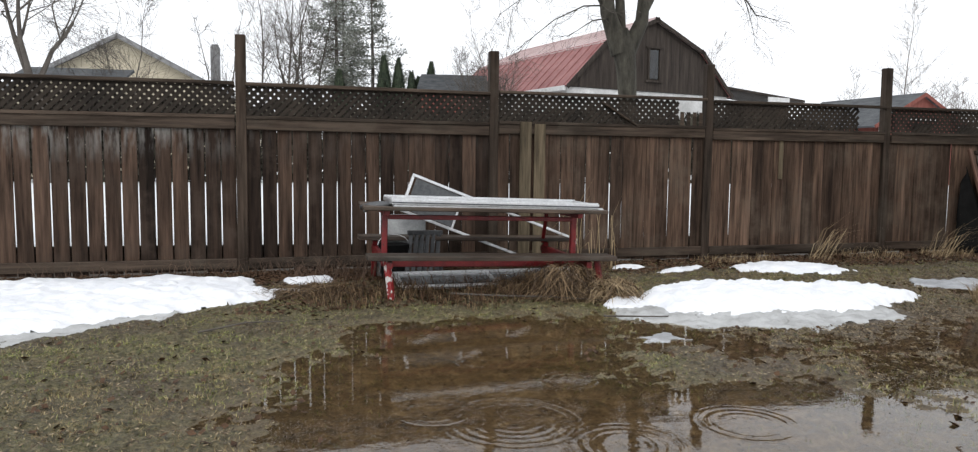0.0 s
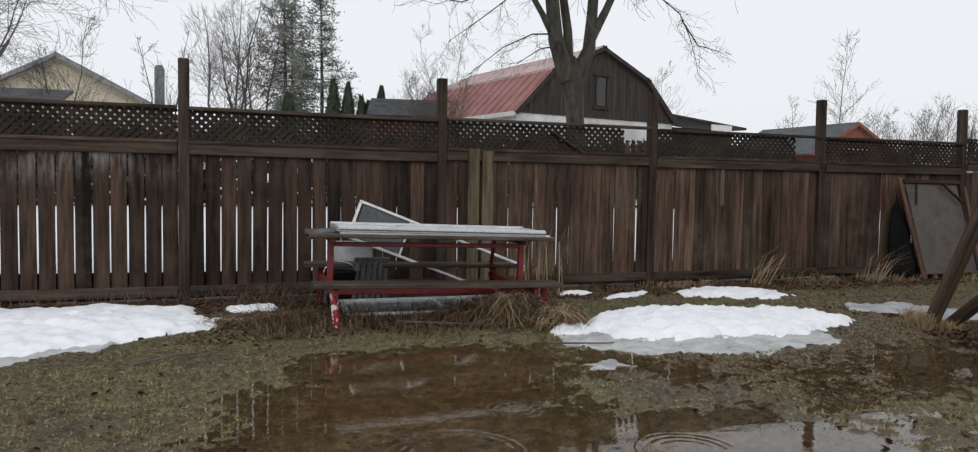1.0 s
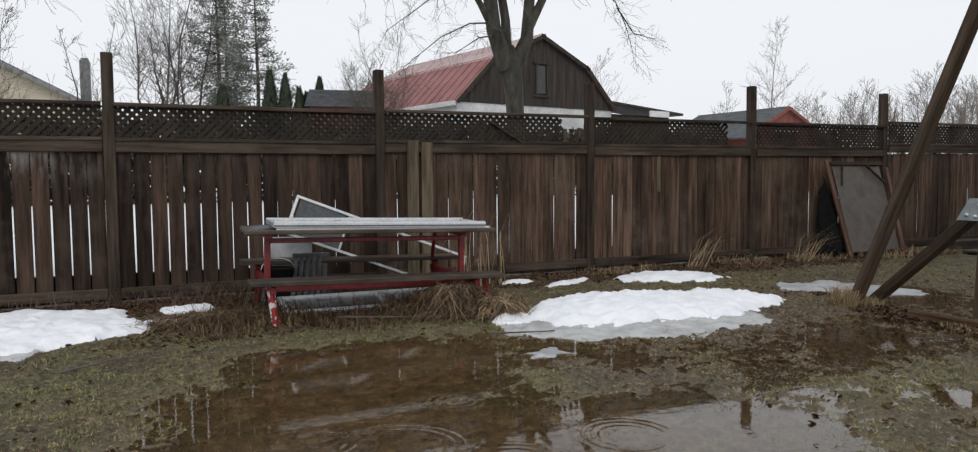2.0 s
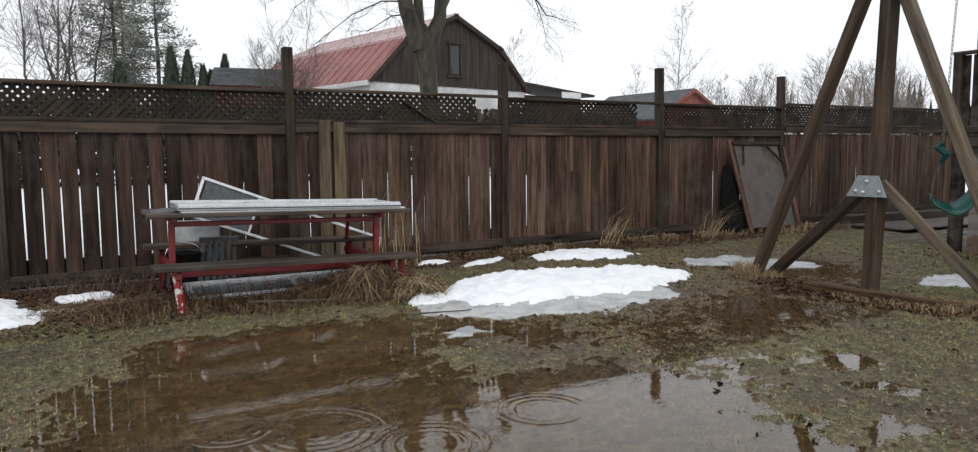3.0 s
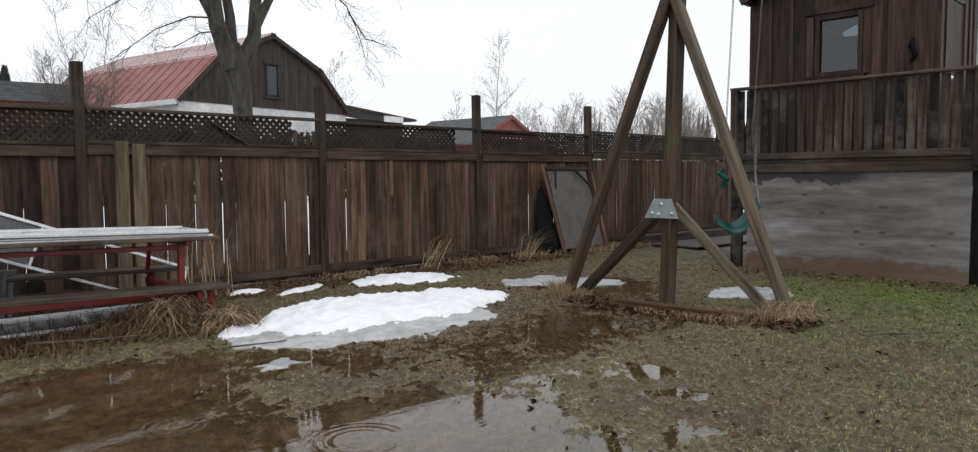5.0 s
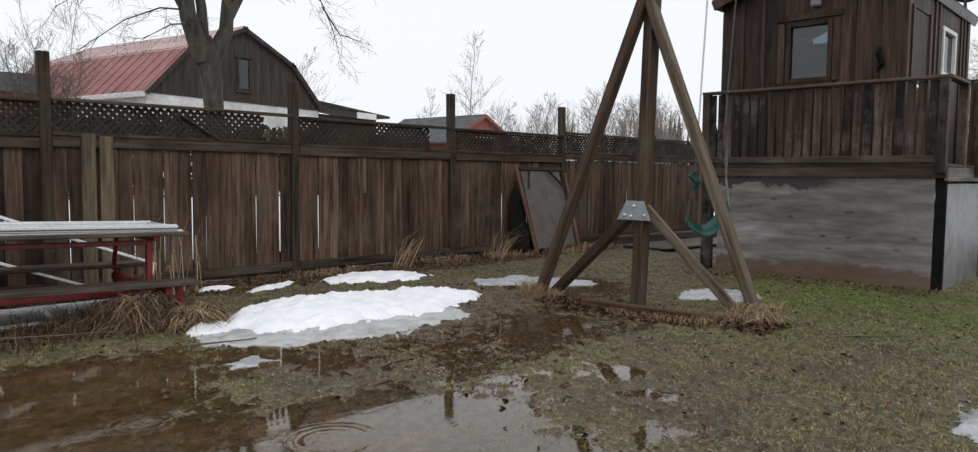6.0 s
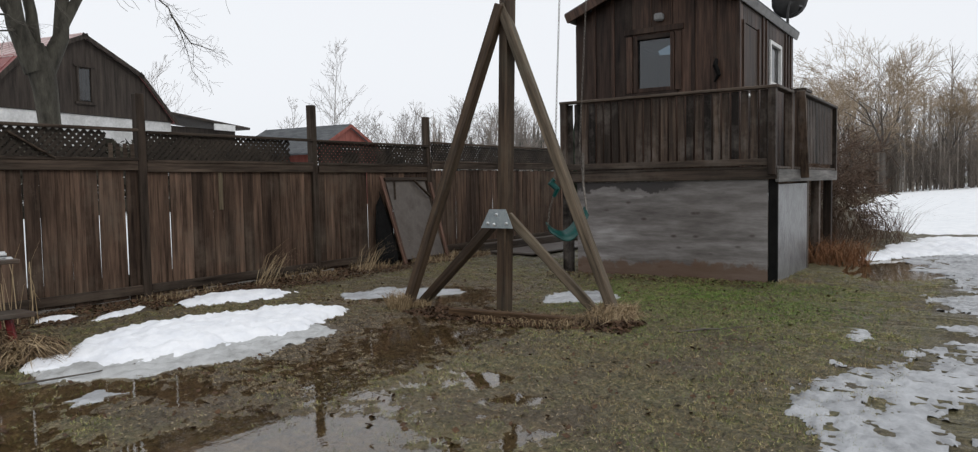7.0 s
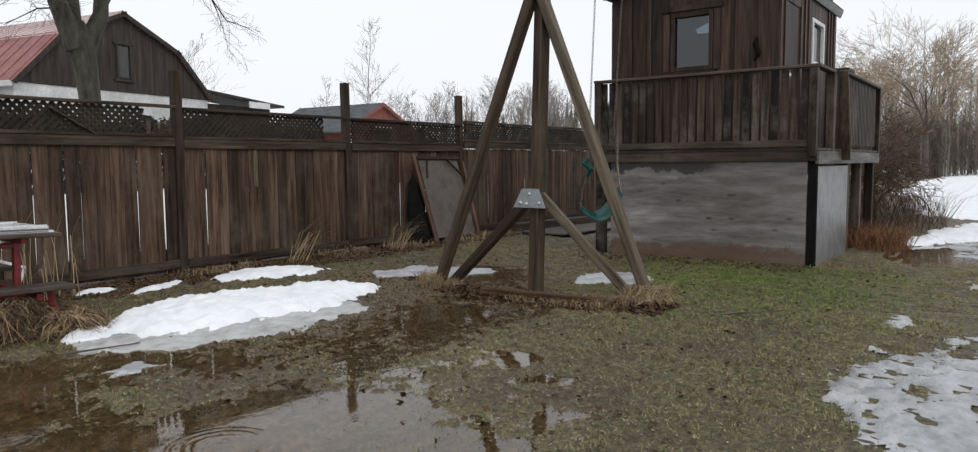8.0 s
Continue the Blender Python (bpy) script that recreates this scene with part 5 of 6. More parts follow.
# ---- trees ----
def grow(wood_b, twig_b, p, d, length, r, depth, rnd, droop, spread_a, kids, twig_r, wander=0.16):
    n = 4 if depth > 1 else 3
    path, rad = [p.copy()], [r]
    for i in range(n):
        d = (d + Vector((rnd.gauss(0, wander), rnd.gauss(0, wander), rnd.gauss(0, wander * 0.7) + droop))).normalized()
        path.append(path[-1] + d * (length / n))
        rad.append(max(twig_r, r * (1 - 0.5 * (i + 1) / n)))
    (wood_b if r > twig_r * 2.6 else twig_b).tube(path, rad, 7 if r > 0.12 else (5 if r > twig_r * 2.6 else 3), False)
    if depth <= 0:
        return
    for k in range(kids):
        t = rnd.uniform(0.3, 1.0) if k else 1.0
        seg = min(int(t * n), n - 1)
        base = path[seg].lerp(path[seg + 1], t * n - seg)
        ax = d.cross(Vector((rnd.uniform(-1, 1), rnd.uniform(-1, 1), rnd.uniform(-1, 1)))).normalized()
        nd = (Matrix.Rotation(rnd.uniform(0.4, 1.0) * spread_a * (0.45 if k == 0 else 1), 3, ax) @ d).normalized()
        grow(wood_b, twig_b, base, nd, length * rnd.uniform(0.55, 0.85), max(twig_r, rad[seg] * rnd.uniform(0.38, 0.6)), depth - 1, rnd, droop, spread_a, kids, twig_r, wander)


def bare_tree(label, m, seed, height, r, depth, kids, twig_mat, twig_r, droop=0.02, spread_a=0.8, trunk_mat=None, group=""):
    rnd = random.Random(seed)
    wb, tb = Build(), Build()
    trunk = [Vector((0, 0, -0.2)), Vector((rnd.uniform(-.03, .03) * height, 0, height * 0.14)), Vector((rnd.uniform(-.04, .04) * height, rnd.uniform(-.03, .03) * height, height * 0.30))]
    wb.tube(trunk, [r * 1.15, r, r * 0.85], 9, False)
    for k in range(3):
        a = 2.1 * k + rnd.uniform(0, 1)
        d = Vector((math.cos(a) * 0.45 * spread_a, math.sin(a) * 0.45 * spread_a, 1)).normalized()
        grow(wb, tb, trunk[-1], d, height * 0.30, r * 0.5, depth, rnd, droop, spread_a, kids, twig_r)
    t = thing("tree", label, "tree", m, group)
    part("trunk", wb, trunk_mat or M_TWIG, t, smooth=True)
    part("crown", tb, twig_mat, t, "fine bare twigs")
    return t


def leader_tree(label, m, seed, height, r, stems, branches, reach, twig_r, mat, group=""):
    """A slim tree: one or more leaders that rise to the top, with short side branches pointing upwards."""
    rnd = random.Random(seed)
    wb, tb = Build(), Build()
    for k in range(stems):
        a = 6.28 * k / stems + rnd.random()
        top = Vector((math.cos(a), math.sin(a), 0)) * (0.16 * height if stems > 1 else 0.03 * height)
        h = height * (1 if k == 0 else rnd.uniform(0.75, 0.95))
        pts = [Vector((0, 0, -0.2))]
        for i in range(1, 7):
            t = i / 6
            pts.append(Vector((top.x * t ** 1.3 + rnd.gauss(0, 0.012) * height, top.y * t ** 1.3 + rnd.gauss(0, 0.012) * height, h * t)))
        wb.tube(pts, [max(twig_r, r * (1 - 0.92 * (i / 6) ** 0.8)) for i in range(7)], 6, False)
        for q in range(branches):
            t = rnd.uniform(0.28, 0.98)
            seg = min(int(t * 6), 5)
            base = pts[seg].lerp(pts[seg + 1], t * 6 - seg)
            a = rnd.uniform(0, 6.28)
            d = Vector((math.cos(a), math.sin(a), rnd.uniform(0.6, 1.5))).normalized()
            grow(wb, tb, base, d, reach * height * (1.15 - t) * rnd.uniform(0.6, 1.2), max(twig_r, r * 0.3 * (1.1 - t)), 2, rnd, 0.06, 0.8, 3, twig_r, 0.2)
    t = thing("tree", label, "tree", m, group)
    part("trunk", wb, M_TWIG if mat is M_TWIG else mat, t, smooth=True)
    part("crown", tb, mat, t, "fine bare twigs")
    return t


def big_tree():
    """The forked tree behind the fence: a thick trunk that splits into four rising limbs, with long thin side boughs."""
    rnd = random.Random(5)
    wb, tb = Build(), Build()
    wb.tube([(0.02, 0, -0.3), (0.0, 0, 1.5), (-0.06, 0, 2.7), (-0.12, 0, 3.5), (-0.22, 0, 4.1), (-0.3, 0, 4.5)], [0.34, 0.26, 0.225, 0.25, 0.29, 0.17], 14, True)
    limbs = [[(-0.28, 0, 3.9), (-0.62, 0.1, 4.9), (-0.78, 0.1, 6.2), (-0.7, 0.2, 9.0)], [(-0.12, 0, 3.9), (0.22, -0.1, 4.7), (0.34, 0, 5.6), (0.5, 0, 8.6)],
             [(-0.25, 0.1, 4.2), (-0.22, 0.25, 5.2), (-0.42, 0.3, 6.5), (-0.2, 0.4, 9)], [(0.25, -0.05, 4.9), (0.62, -0.2, 5.7), (1.0, -0.3, 6.6), (1.9, -0.4, 9)],
             [(-0.6, 0.1, 4.9), (-1.1, -0.1, 5.5), (-1.7, -0.2, 6.3), (-3.0, -0.2, 8.5)]]
    rad = [[0.26, 0.19, 0.17, 0.12], [0.22, 0.17, 0.14, 0.1], [0.15, 0.12, 0.1, 0.07], [0.13, 0.1, 0.085, 0.05], [0.12, 0.075, 0.06, 0.04]]
    for pth, rr in zip(limbs, rad):
        wb.tube(pth, rr, 10, False)
        for k in range(7):
            t = rnd.uniform(0.35, 1)
            base = Vector(pth[2]).lerp(Vector(pth[3]), t)
            grow(wb, tb, base, Vector((rnd.uniform(-1, 1), rnd.uniform(-1, 1), rnd.uniform(-0.1, 0.7))).normalized(), 1.6, 0.03, 3, rnd, 0.0, 0.9, 3, 0.005, 0.25)
    boughs = [[(-0.8, 0, 6.9), (-2.2, -0.3, 6.0), (-3.3, -0.4, 5.5), (-4.3, -0.5, 5.55), (-5.0, -0.5, 5.85)], [(-0.7, 0, 5.05), (-1.4, -0.2, 4.95), (-2.2, -0.3, 4.55), (-3.2, -0.4, 3.75)],
              [(-0.6, 0, 4.75), (-1.2, -0.3, 4.6), (-1.9, -0.4, 4.15)], [(1.1, -0.3, 6.9), (2.0, -0.4, 6.2), (2.65, -0.5, 5.75), (3.0, -0.5, 5.1), (3.2, -0.5, 4.5)],
              [(2.7, -0.5, 5.6), (3.3, -0.4, 5.0), (4.0, -0.4, 4.9)], [(-2.2, 0, 8.0), (-3.8, 0.4, 6.8), (-5.6, 0.4, 6.2)], [(-0.75, 0, 6.0), (-1.6, 0.2, 6.1), (-2.6, 0.3, 5.3), (-3.4, 0.3, 4.7)]]
    for pth in boughs:
        rr = [0.024 - 0.018 * i / (len(pth) - 1) for i in range(len(pth))]
        wb.tube(pth, rr, 6, False)
        for i in range(len(pth) - 1):
            for k in range(3):
                base = Vector(pth[i]).lerp(Vector(pth[i + 1]), rnd.random())
                d = (Vector(pth[i + 1]) - Vector(pth[i])).normalized() + Vector((rnd.gauss(0, .5), rnd.gauss(0, .5), rnd.gauss(-0.25, .4)))
                grow(wb, tb, base, d.normalized(), 0.55, 0.008, 2, rnd, -0.04, 1.0, 3, 0.0032, 0.3)
    t = thing("tree", "large bare tree with a mossy forked trunk", "tree", pose(8.56, 17.3, 0))
    part("trunk", wb, M_BARK, t, "mossy grey bark", smooth=True)
    part("crown", tb, M_TWIG, t, "fine bare twigs")


big_tree()


def pine(label, m, seed, height, width):
    rnd = random.Random(seed)
    wb, nb = Build(), Build()
    wb.tube([(0, 0, -0.2), (0.1, 0, height * 0.5), (0, 0, height)], [0.16, 0.11, 0.03], 7, False)
    z = height * 0.22
    while z < height:
        reach = width * (1 - (z / height)) ** 0.75 * rnd.uniform(0.6, 1.15) + 0.2
        for k in range(5):
            a = rnd.uniform(0, 6.28)
            tip = Vector((math.cos(a) * reach, math.sin(a) * reach, z + reach * 0.12))
            st = Vector((0, 0, z))
            wb.tube([st, st.lerp(tip, 0.55) - Vector((0, 0, 0.06 * reach)), tip], [0.03, 0.018, 0.008], 3, False)
            for q in range(int(20 + reach * 34)):
                t = 1.05 - 0.75 * rnd.random() ** 1.5
                c = st.lerp(tip, t) + Vector((rnd.gauss(0, .22), rnd.gauss(0, .22), rnd.gauss(0.02, .15)))
                s = rnd.uniform(0.12, 0.30)
                u = Vector((rnd.uniform(-1, 1), rnd.uniform(-1, 1), rnd.uniform(-.3, 1))).normalized() * s
                w = u.cross(Vector((rnd.uniform(-1, 1), rnd.uniform(-1, 1), rnd.uniform(-1, 1)))).normalized() * s * 0.17
                nb.add([tuple(c - w), tuple(c + w), tuple(c + u)], [(0, 1, 2)])
        z += height * rnd.uniform(0.025, 0.045)
    t = thing("pine_tree", label, "tree", m)
    part("trunk", wb, M_TWIG, t, smooth=True)
    part("crown", nb, M_HAZENEEDLE, t, "grey-green needle tufts paled by haze")


def cedar(label, m, seed, height, width, group="row of narrow cedars"):
    rnd = random.Random(seed)
    nb = Build()
    for q in range(1500):
        t = rnd.random() ** 0.8
        a = rnd.uniform(0, 6.28)
        prof = width * min(1, (1 - t) * 3.0) ** 0.6 * (0.75 + 0.25 * min(1, t * 6)) * rnd.uniform(0.75, 1.08)
        c = Vector((math.cos(a) * prof, math.sin(a) * prof, t * height))
        u = Vector((math.cos(a) * 0.25, math.sin(a) * 0.25, 1)).normalized() * rnd.uniform(0.15, 0.4)
        w = Vector((-math.sin(a), math.cos(a), 0)) * rnd.uniform(0.05, 0.12)
        nb.add([tuple(c - w), tuple(c + w), tuple(c + u)], [(0, 1, 2)])
    wb = Build().tube([(0, 0, -0.2), (0, 0, height * 0.5), (0, 0, height * 0.95)], [0.12, width * 0.45, 0.03], 8, False)
    t = thing("cedar_tree", label, "tree", m, group)
    part("trunk", wb, M_CEDAR, t)
    part("crown", nb, M_CEDAR, t, "dense dark green foliage")


# cedars and pines, left of the barn
for i, (x, y, h, w) in enumerate(((6.15, 44.5, 7.0, 0.50), (7.0, 44.5, 6.85, 0.44), (7.8, 44.5, 6.1, 0.42), (8.35, 45.2, 5.9, 0.45), (3.6, 45, 6.1, 0.5), (9.5, 47, 7.1, 0.45))):
    cedar("narrow dark green cedar beyond the fence", pose(x, y, 0.1), 60 + i, h, w)
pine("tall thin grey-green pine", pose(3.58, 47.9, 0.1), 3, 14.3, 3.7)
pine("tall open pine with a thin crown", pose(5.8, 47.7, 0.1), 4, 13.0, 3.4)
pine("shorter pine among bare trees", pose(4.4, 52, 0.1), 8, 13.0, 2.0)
leader_tree("bare grey tree with many upright branches", pose(0.4, 45.5, 0), 21, 13.2, 0.13, 4, 26, 0.26, 0.007, M_TWIG)
leader_tree("bare grey tree beside the pines", pose(1.9, 47.5, 0), 25, 13.5, 0.12, 3, 24, 0.24, 0.007, M_TWIG)
bare_tree("large bare tree with a thick trunk", pose(-7.75, 29.6, 0), 22, 11.5, 0.22, 5, 4, M_TWIG, 0.006, 0.0, 1.1)
leader_tree("slim bare tree before the tan house", pose(-6.25, 35.6, 0), 23, 8.5, 0.07, 2, 34, 0.20, 0.0055, M_TWIG)
leader_tree("slim bare forked tree", pose(-2.4, 35.9, 0), 24, 7.9, 0.085, 2, 14, 0.22, 0.007, M_TWIG)
leader_tree("bare bushy tree beside the barn", pose(9.9, 36.7, 0), 26, 7.5, 0.07, 5, 22, 0.26, 0.006, M_TWIG)
leader_tree("bare bushy tree beside the barn", pose(11.4, 38.5, 0), 27, 6.9, 0.07, 5, 22, 0.26, 0.006, M_TWIG)
leader_tree("slim bare tree beyond the shed, paled by haze", pose(35.3, 35.4, 0), 28, 11.0, 0.08, 1, 36, 0.20, 0.007, M_HAZETWIG)
leader_tree("small bare tree beyond the shed, paled by haze", pose(33.2, 37.4, 0), 29, 7.2, 0.06, 2, 16, 0.20, 0.007, M_HAZETWIG)
leader_tree("thin bare tree behind the barn", pose(33.0, 52, 0), 30, 11.5, 0.07, 2, 22, 0.22, 0.008, M_HAZETWIG)
leader_tree("thin bare tree behind the barn", pose(17.5, 60, 0), 32, 15.5, 0.08, 2, 24, 0.2, 0.009, M_HAZETWIG)
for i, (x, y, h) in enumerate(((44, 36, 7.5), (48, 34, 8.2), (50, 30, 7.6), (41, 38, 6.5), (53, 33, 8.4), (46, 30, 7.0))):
    leader_tree("haze-paled bare tree in the far tree line", pose(x, y, 0), 40 + i, h, 0.09, 4, 22, 0.3, 0.008, M_HAZETWIG, "far bare trees")
for i, (x, y, h, r, d) in enumerate(((54.8, 5.4, 9.8, 0.20, 5), (60, 9.5, 9.0, 0.16, 5), (62, 1.5, 8.0, 0.16, 5), (57, 7.5, 7.5, 0.16, 4))):
    bare_tree("wide pale willow with fine bare twigs", pose(x, y, 0), 70 + i, h, r, d, 4, M_WILLOW, 0.009, 0.01, 0.95, group="willows at the field edge")


def woods(name, label, count, area, hlo, hhi, mat, seed, stems=3, evergreen=False):
    """A far belt of trees in one mesh: stems with rising twigs, or spired conifers."""
    rnd = random.Random(seed)
    b = Build()
    for k in range(count):
        x, y = area(rnd)
        h = rnd.uniform(hlo, hhi)
        if evergreen:
            for q in range(90):
                t = rnd.random()
                a = rnd.uniform(0, 6.28)
                rad = (1 - t) * h * 0.16 * rnd.uniform(0.5, 1.1)
                c = Vector((x + math.cos(a) * rad, y + math.sin(a) * rad, t * h))
                b.add([tuple(c + Vector((-.3, -.3, -.1))), tuple(c + Vector((.3, .3, -.1))), tuple(c + Vector((0, 0, 0.9)))], [(0, 1, 2)])
            continue
        p = Vector((x, y, 0))
        b.tube([p, p + Vector((rnd.uniform(-.4, .4), 0, h * 0.55)), p + Vector((rnd.uniform(-.8, .8), 0, h))], [0.07, 0.05, 0.02], 3, False)
        for q in range(26 * stems // 3):
            t = rnd.uniform(0.12, 0.95)
            s = p + Vector((0, 0, h * t))
            a = rnd.uniform(0, 6.28)
            ln = h * rnd.uniform(0.12, 0.35) * (1.1 - 0.6 * t)
            e = s + Vector((math.cos(a) * ln * 0.7, math.sin(a) * ln * 0.7, ln))
            b.sliver(s, e, 0.026)
            for w in range(4):
                u = rnd.uniform(0.3, 1)
                s2 = s.lerp(e, u)
                e2 = s2 + Vector((rnd.uniform(-1, 1), rnd.uniform(-1, 1), rnd.uniform(0.2, 1.2))) * ln * 0.35
                b.sliver(s2, e2, 0.014)
    ob = part(name, b, mat, None)
    return tagged(ob, label, "trees", kind="stuff")


woods("far_woods", "far belt of bare brown woods", 300, lambda r: (r.uniform(62, 110), r.uniform(-12, 24)), 6, 11, M_HAZEWOOD, 81)
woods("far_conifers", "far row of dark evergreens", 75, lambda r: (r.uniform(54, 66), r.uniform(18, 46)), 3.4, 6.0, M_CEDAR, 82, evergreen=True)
woods("far_undergrowth", "brown undergrowth below the far woods", 620, lambda r: (r.uniform(58, 68), r.uniform(-20, 22)), 2.4, 4.8, M_HAZEWOOD, 85)
woods("far_brush", "far low bare brush", 70, lambda r: (r.uniform(40, 75), r.uniform(20, 42)), 2.5, 6.5, M_HAZEWOOD, 83)
woods("far_woods", "far belt of bare woods behind the houses", 90, lambda r: (r.uniform(-60, 70), r.uniform(75, 110)), 5, 9, M_HAZEWOOD, 84)


def leafy(name, label, n, box3, size, mat, seed):
    """A hedge or thicket of many small leaves with an uneven top."""
    r = np.random.default_rng(seed)
    x, y = r.uniform(box3[0], box3[1], n), r.uniform(box3[2], box3[3], n)
    top = box3[4] * (0.9 + 0.1 * lattice_noise(x * 0.6, y * 0.6, 4))
    z = r.random(n) ** 0.8 * top
    c = np.stack([x, y, z], 1)
    u, w = r.normal(size=(n, 3)), r.normal(size=(n, 3))
    u *= (size * r.uniform(0.5, 1.2, (n, 1))) / np.linalg.norm(u, axis=1, keepdims=True)
    w *= (size * 0.5) / np.linalg.norm(w, axis=1, keepdims=True)
    b = Build()
    b.v = np.stack([c - w, c + w, c + u], 1).reshape(-1, 3)
    b.f = np.arange(3 * n).reshape(-1, 3)
    return tagged(part(name, b, mat, None), label, "hedge", kind="stuff")


leafy("far_hedge", "dark winter hedge across the snow beyond the fence", 19000, (-24, 36, 30, 31.5, 3.55), 0.42, M_HEDGE, 91)


# ---- brambles, tufts, litter ----
def strands(name, label, center, n, length, spread_r, mat, seed, category="grass", stiff=0.5, r0=0.0028, lean=(0, 0), spread_y=None):
    """A clump of long thin blades that arch outwards."""
    rnd = random.Random(seed)
    b = Build()
    feet = []
    for k in range(n):
        a = rnd.uniform(0, 6.28)
        rr = spread_r * math.sqrt(rnd.random())
        feet.append((center[0] + math.cos(a) * rr, center[1] + (rnd.uniform(-1, 1) * spread_y if spread_y else math.sin(a) * rr)))
    foot_z = ground_z(np.array([f[0] for f in feet]), np.array([f[1] for f in feet]))
    for (sx, sy), sz in zip(feet, foot_z):
        p = Vector((sx, sy, max(float(sz), -0.01) - 0.005))
        ln = length * rnd.uniform(0.45, 1.1)
        a2 = rnd.uniform(0, 6.28)
        out = Vector((math.cos(a2) + lean[0], math.sin(a2) + lean[1], 0)) * ln * (1 - stiff) * rnd.uniform(0.3, 1.1)
        q = p + out * 0.35 + Vector((0, 0, ln * 0.6))
        e = p + out * 1.1 + Vector((0, 0, ln * rnd.uniform(0.35, 1.0)))
        wv = Vector((rnd.uniform(-1, 1), rnd.uniform(-1, 1), 0)).normalized() * r0
        b.add([tuple(p - wv), tuple(p + wv), tuple(q + wv * .8), tuple(q - wv * .8), tuple(e)], [(0, 1, 2, 3), (3, 2, 4)])
    return tagged(part(name, b, mat, None), label, category, kind="stuff")


TABLE_TUFTS = [(0.45, 6.05, 90, 0.16, 0.3), (0.95, 6.2, 120, 0.18, 0.25), (2.25, 6.02, 480, 0.32, 0.28), (2.66, 5.82, 360, 0.24, 0.2), (1.5, 6.0, 120, 0.14, 0.4), (1.95, 6.1, 120, 0.18, 0.2), (0.2, 6.5, 50, 0.13, 0.3)]
OPEN_TUFTS = [(5.84, 4.93, 160, 0.28, 0.13), (6.02, 4.8, 90, 0.16, 0.12), (6.22, 2.7, 200, 0.24, 0.2), (5.95, 2.75, 120, 0.18, 0.2), (5.9, 3.3, 160, 0.1, 0.3), (5.85, 3.7, 120, 0.09, 0.25), (5.8, 2.95, 120, 0.1, 0.25), (7.2, 7.75, 50, 0.2, 0.4), (5.0, 7.75, 45, 0.12, 0.3), (5.5, 7.8, 40, 0.14, 0.35), (9.6, 7.25, 110, 0.2, 0.5), (10.4, 7.3, 100, 0.18, 0.4), (8.4, 7.6, 60, 0.18, 0.4), (3.0, 7.8, 50, 0.16, 0.4), (9.1, 1.75, 90, 0.06, 0.25)]
M_BROWN = blade_material("rotting_brown_grass", [(0, (0.022, 0.013, 0.007)), (0.5, (0.105, 0.066, 0.035)), (1, (0.30, 0.205, 0.115))])
for i, (x, y, n, ln, sp) in enumerate(TABLE_TUFTS + OPEN_TUFTS):
    near_table = x < 2.9 and y < 6.7
    strands("grass_tuft", "mound of rotting brown grass at the table" if near_table else "clump of dead straw-coloured grass", (x, y), n * 3, ln * 0.85, sp, M_BROWN if near_table else M_STRAW, 200 + i, stiff=0.32 if near_table else 0.15)


def mound(label, center, radius, height, n, mat, seed):
    """A dome of long dead grass that hangs over from its middle to the ground all round."""
    rnd = random.Random(seed)
    b = Build()
    foot = max(gz(*center), 0.0) - 0.01
    for k in range(n):
        a = rnd.uniform(0, 6.28)
        u0, u1 = rnd.uniform(0.0, 0.55), rnd.uniform(0.75, 1.25)
        tilt = a + rnd.gauss(0, 1.3)
        lift = rnd.uniform(0.35, 1.25)
        off = Vector((rnd.gauss(0, 0.3), rnd.gauss(0, 0.3), 0)) * radius
        pts = []
        for i in range(4):
            u = u0 + (u1 - u0) * i / 3
            ang = a + (tilt - a) * i / 3
            z = foot + height * lift * max(0.0, 1 - u * u) + 0.04 * rnd.random() * math.sin(math.pi * i / 3)
            pts.append(Vector((center[0] + math.cos(ang) * u * radius, center[1] + math.sin(ang) * u * radius * 0.8, z)) + off)
        w = Vector((-math.sin(a), math.cos(a), rnd.uniform(-0.3, 0.3))) * rnd.uniform(0.0016, 0.0034)
        verts = [tuple(p + w * f) for p in pts[:3] for f in (-1, 1)] + [tuple(pts[3])]
        b.add(verts, [(0, 1, 3, 2), (2, 3, 5, 4), (4, 5, 6)])
    return tagged(part("grass_mound", b, mat, None), label, "grass", kind="stuff")


for i, (x, y, rad, hh, n, mt) in enumerate(((2.27, 5.95, 0.30, 0.27, 1300, M_BROWN), (2.60, 5.70, 0.22, 0.17, 420, M_STRAW), (2.62, 5.75, 0.25, 0.15, 500, M_BROWN), (0.38, 6.35, 0.32, 0.11, 380, M_BROWN),
                                            (0.1, 6.45, 0.3, 0.07, 260, M_BROWN), (1.95, 6.15, 0.3, 0.13, 400, M_BROWN), (6.10, 2.62, 0.22, 0.12, 500, M_STRAW), (5.88, 2.78, 0.2, 0.09, 350, M_BROWN))):
    mound("drooping mound of dead brown grass at the table" if x < 3 else "drooping mound of dead grass at the swing leg", (x, y), rad, hh, n, mt, 330 + i)
strands("dry_weed", "tall bent straw stalks against the fence", (6.35, 7.65), 34, 0.60, 0.12, M_STRAW, 301, "weed", 0.45, 0.0032, (3.2, 0.0))
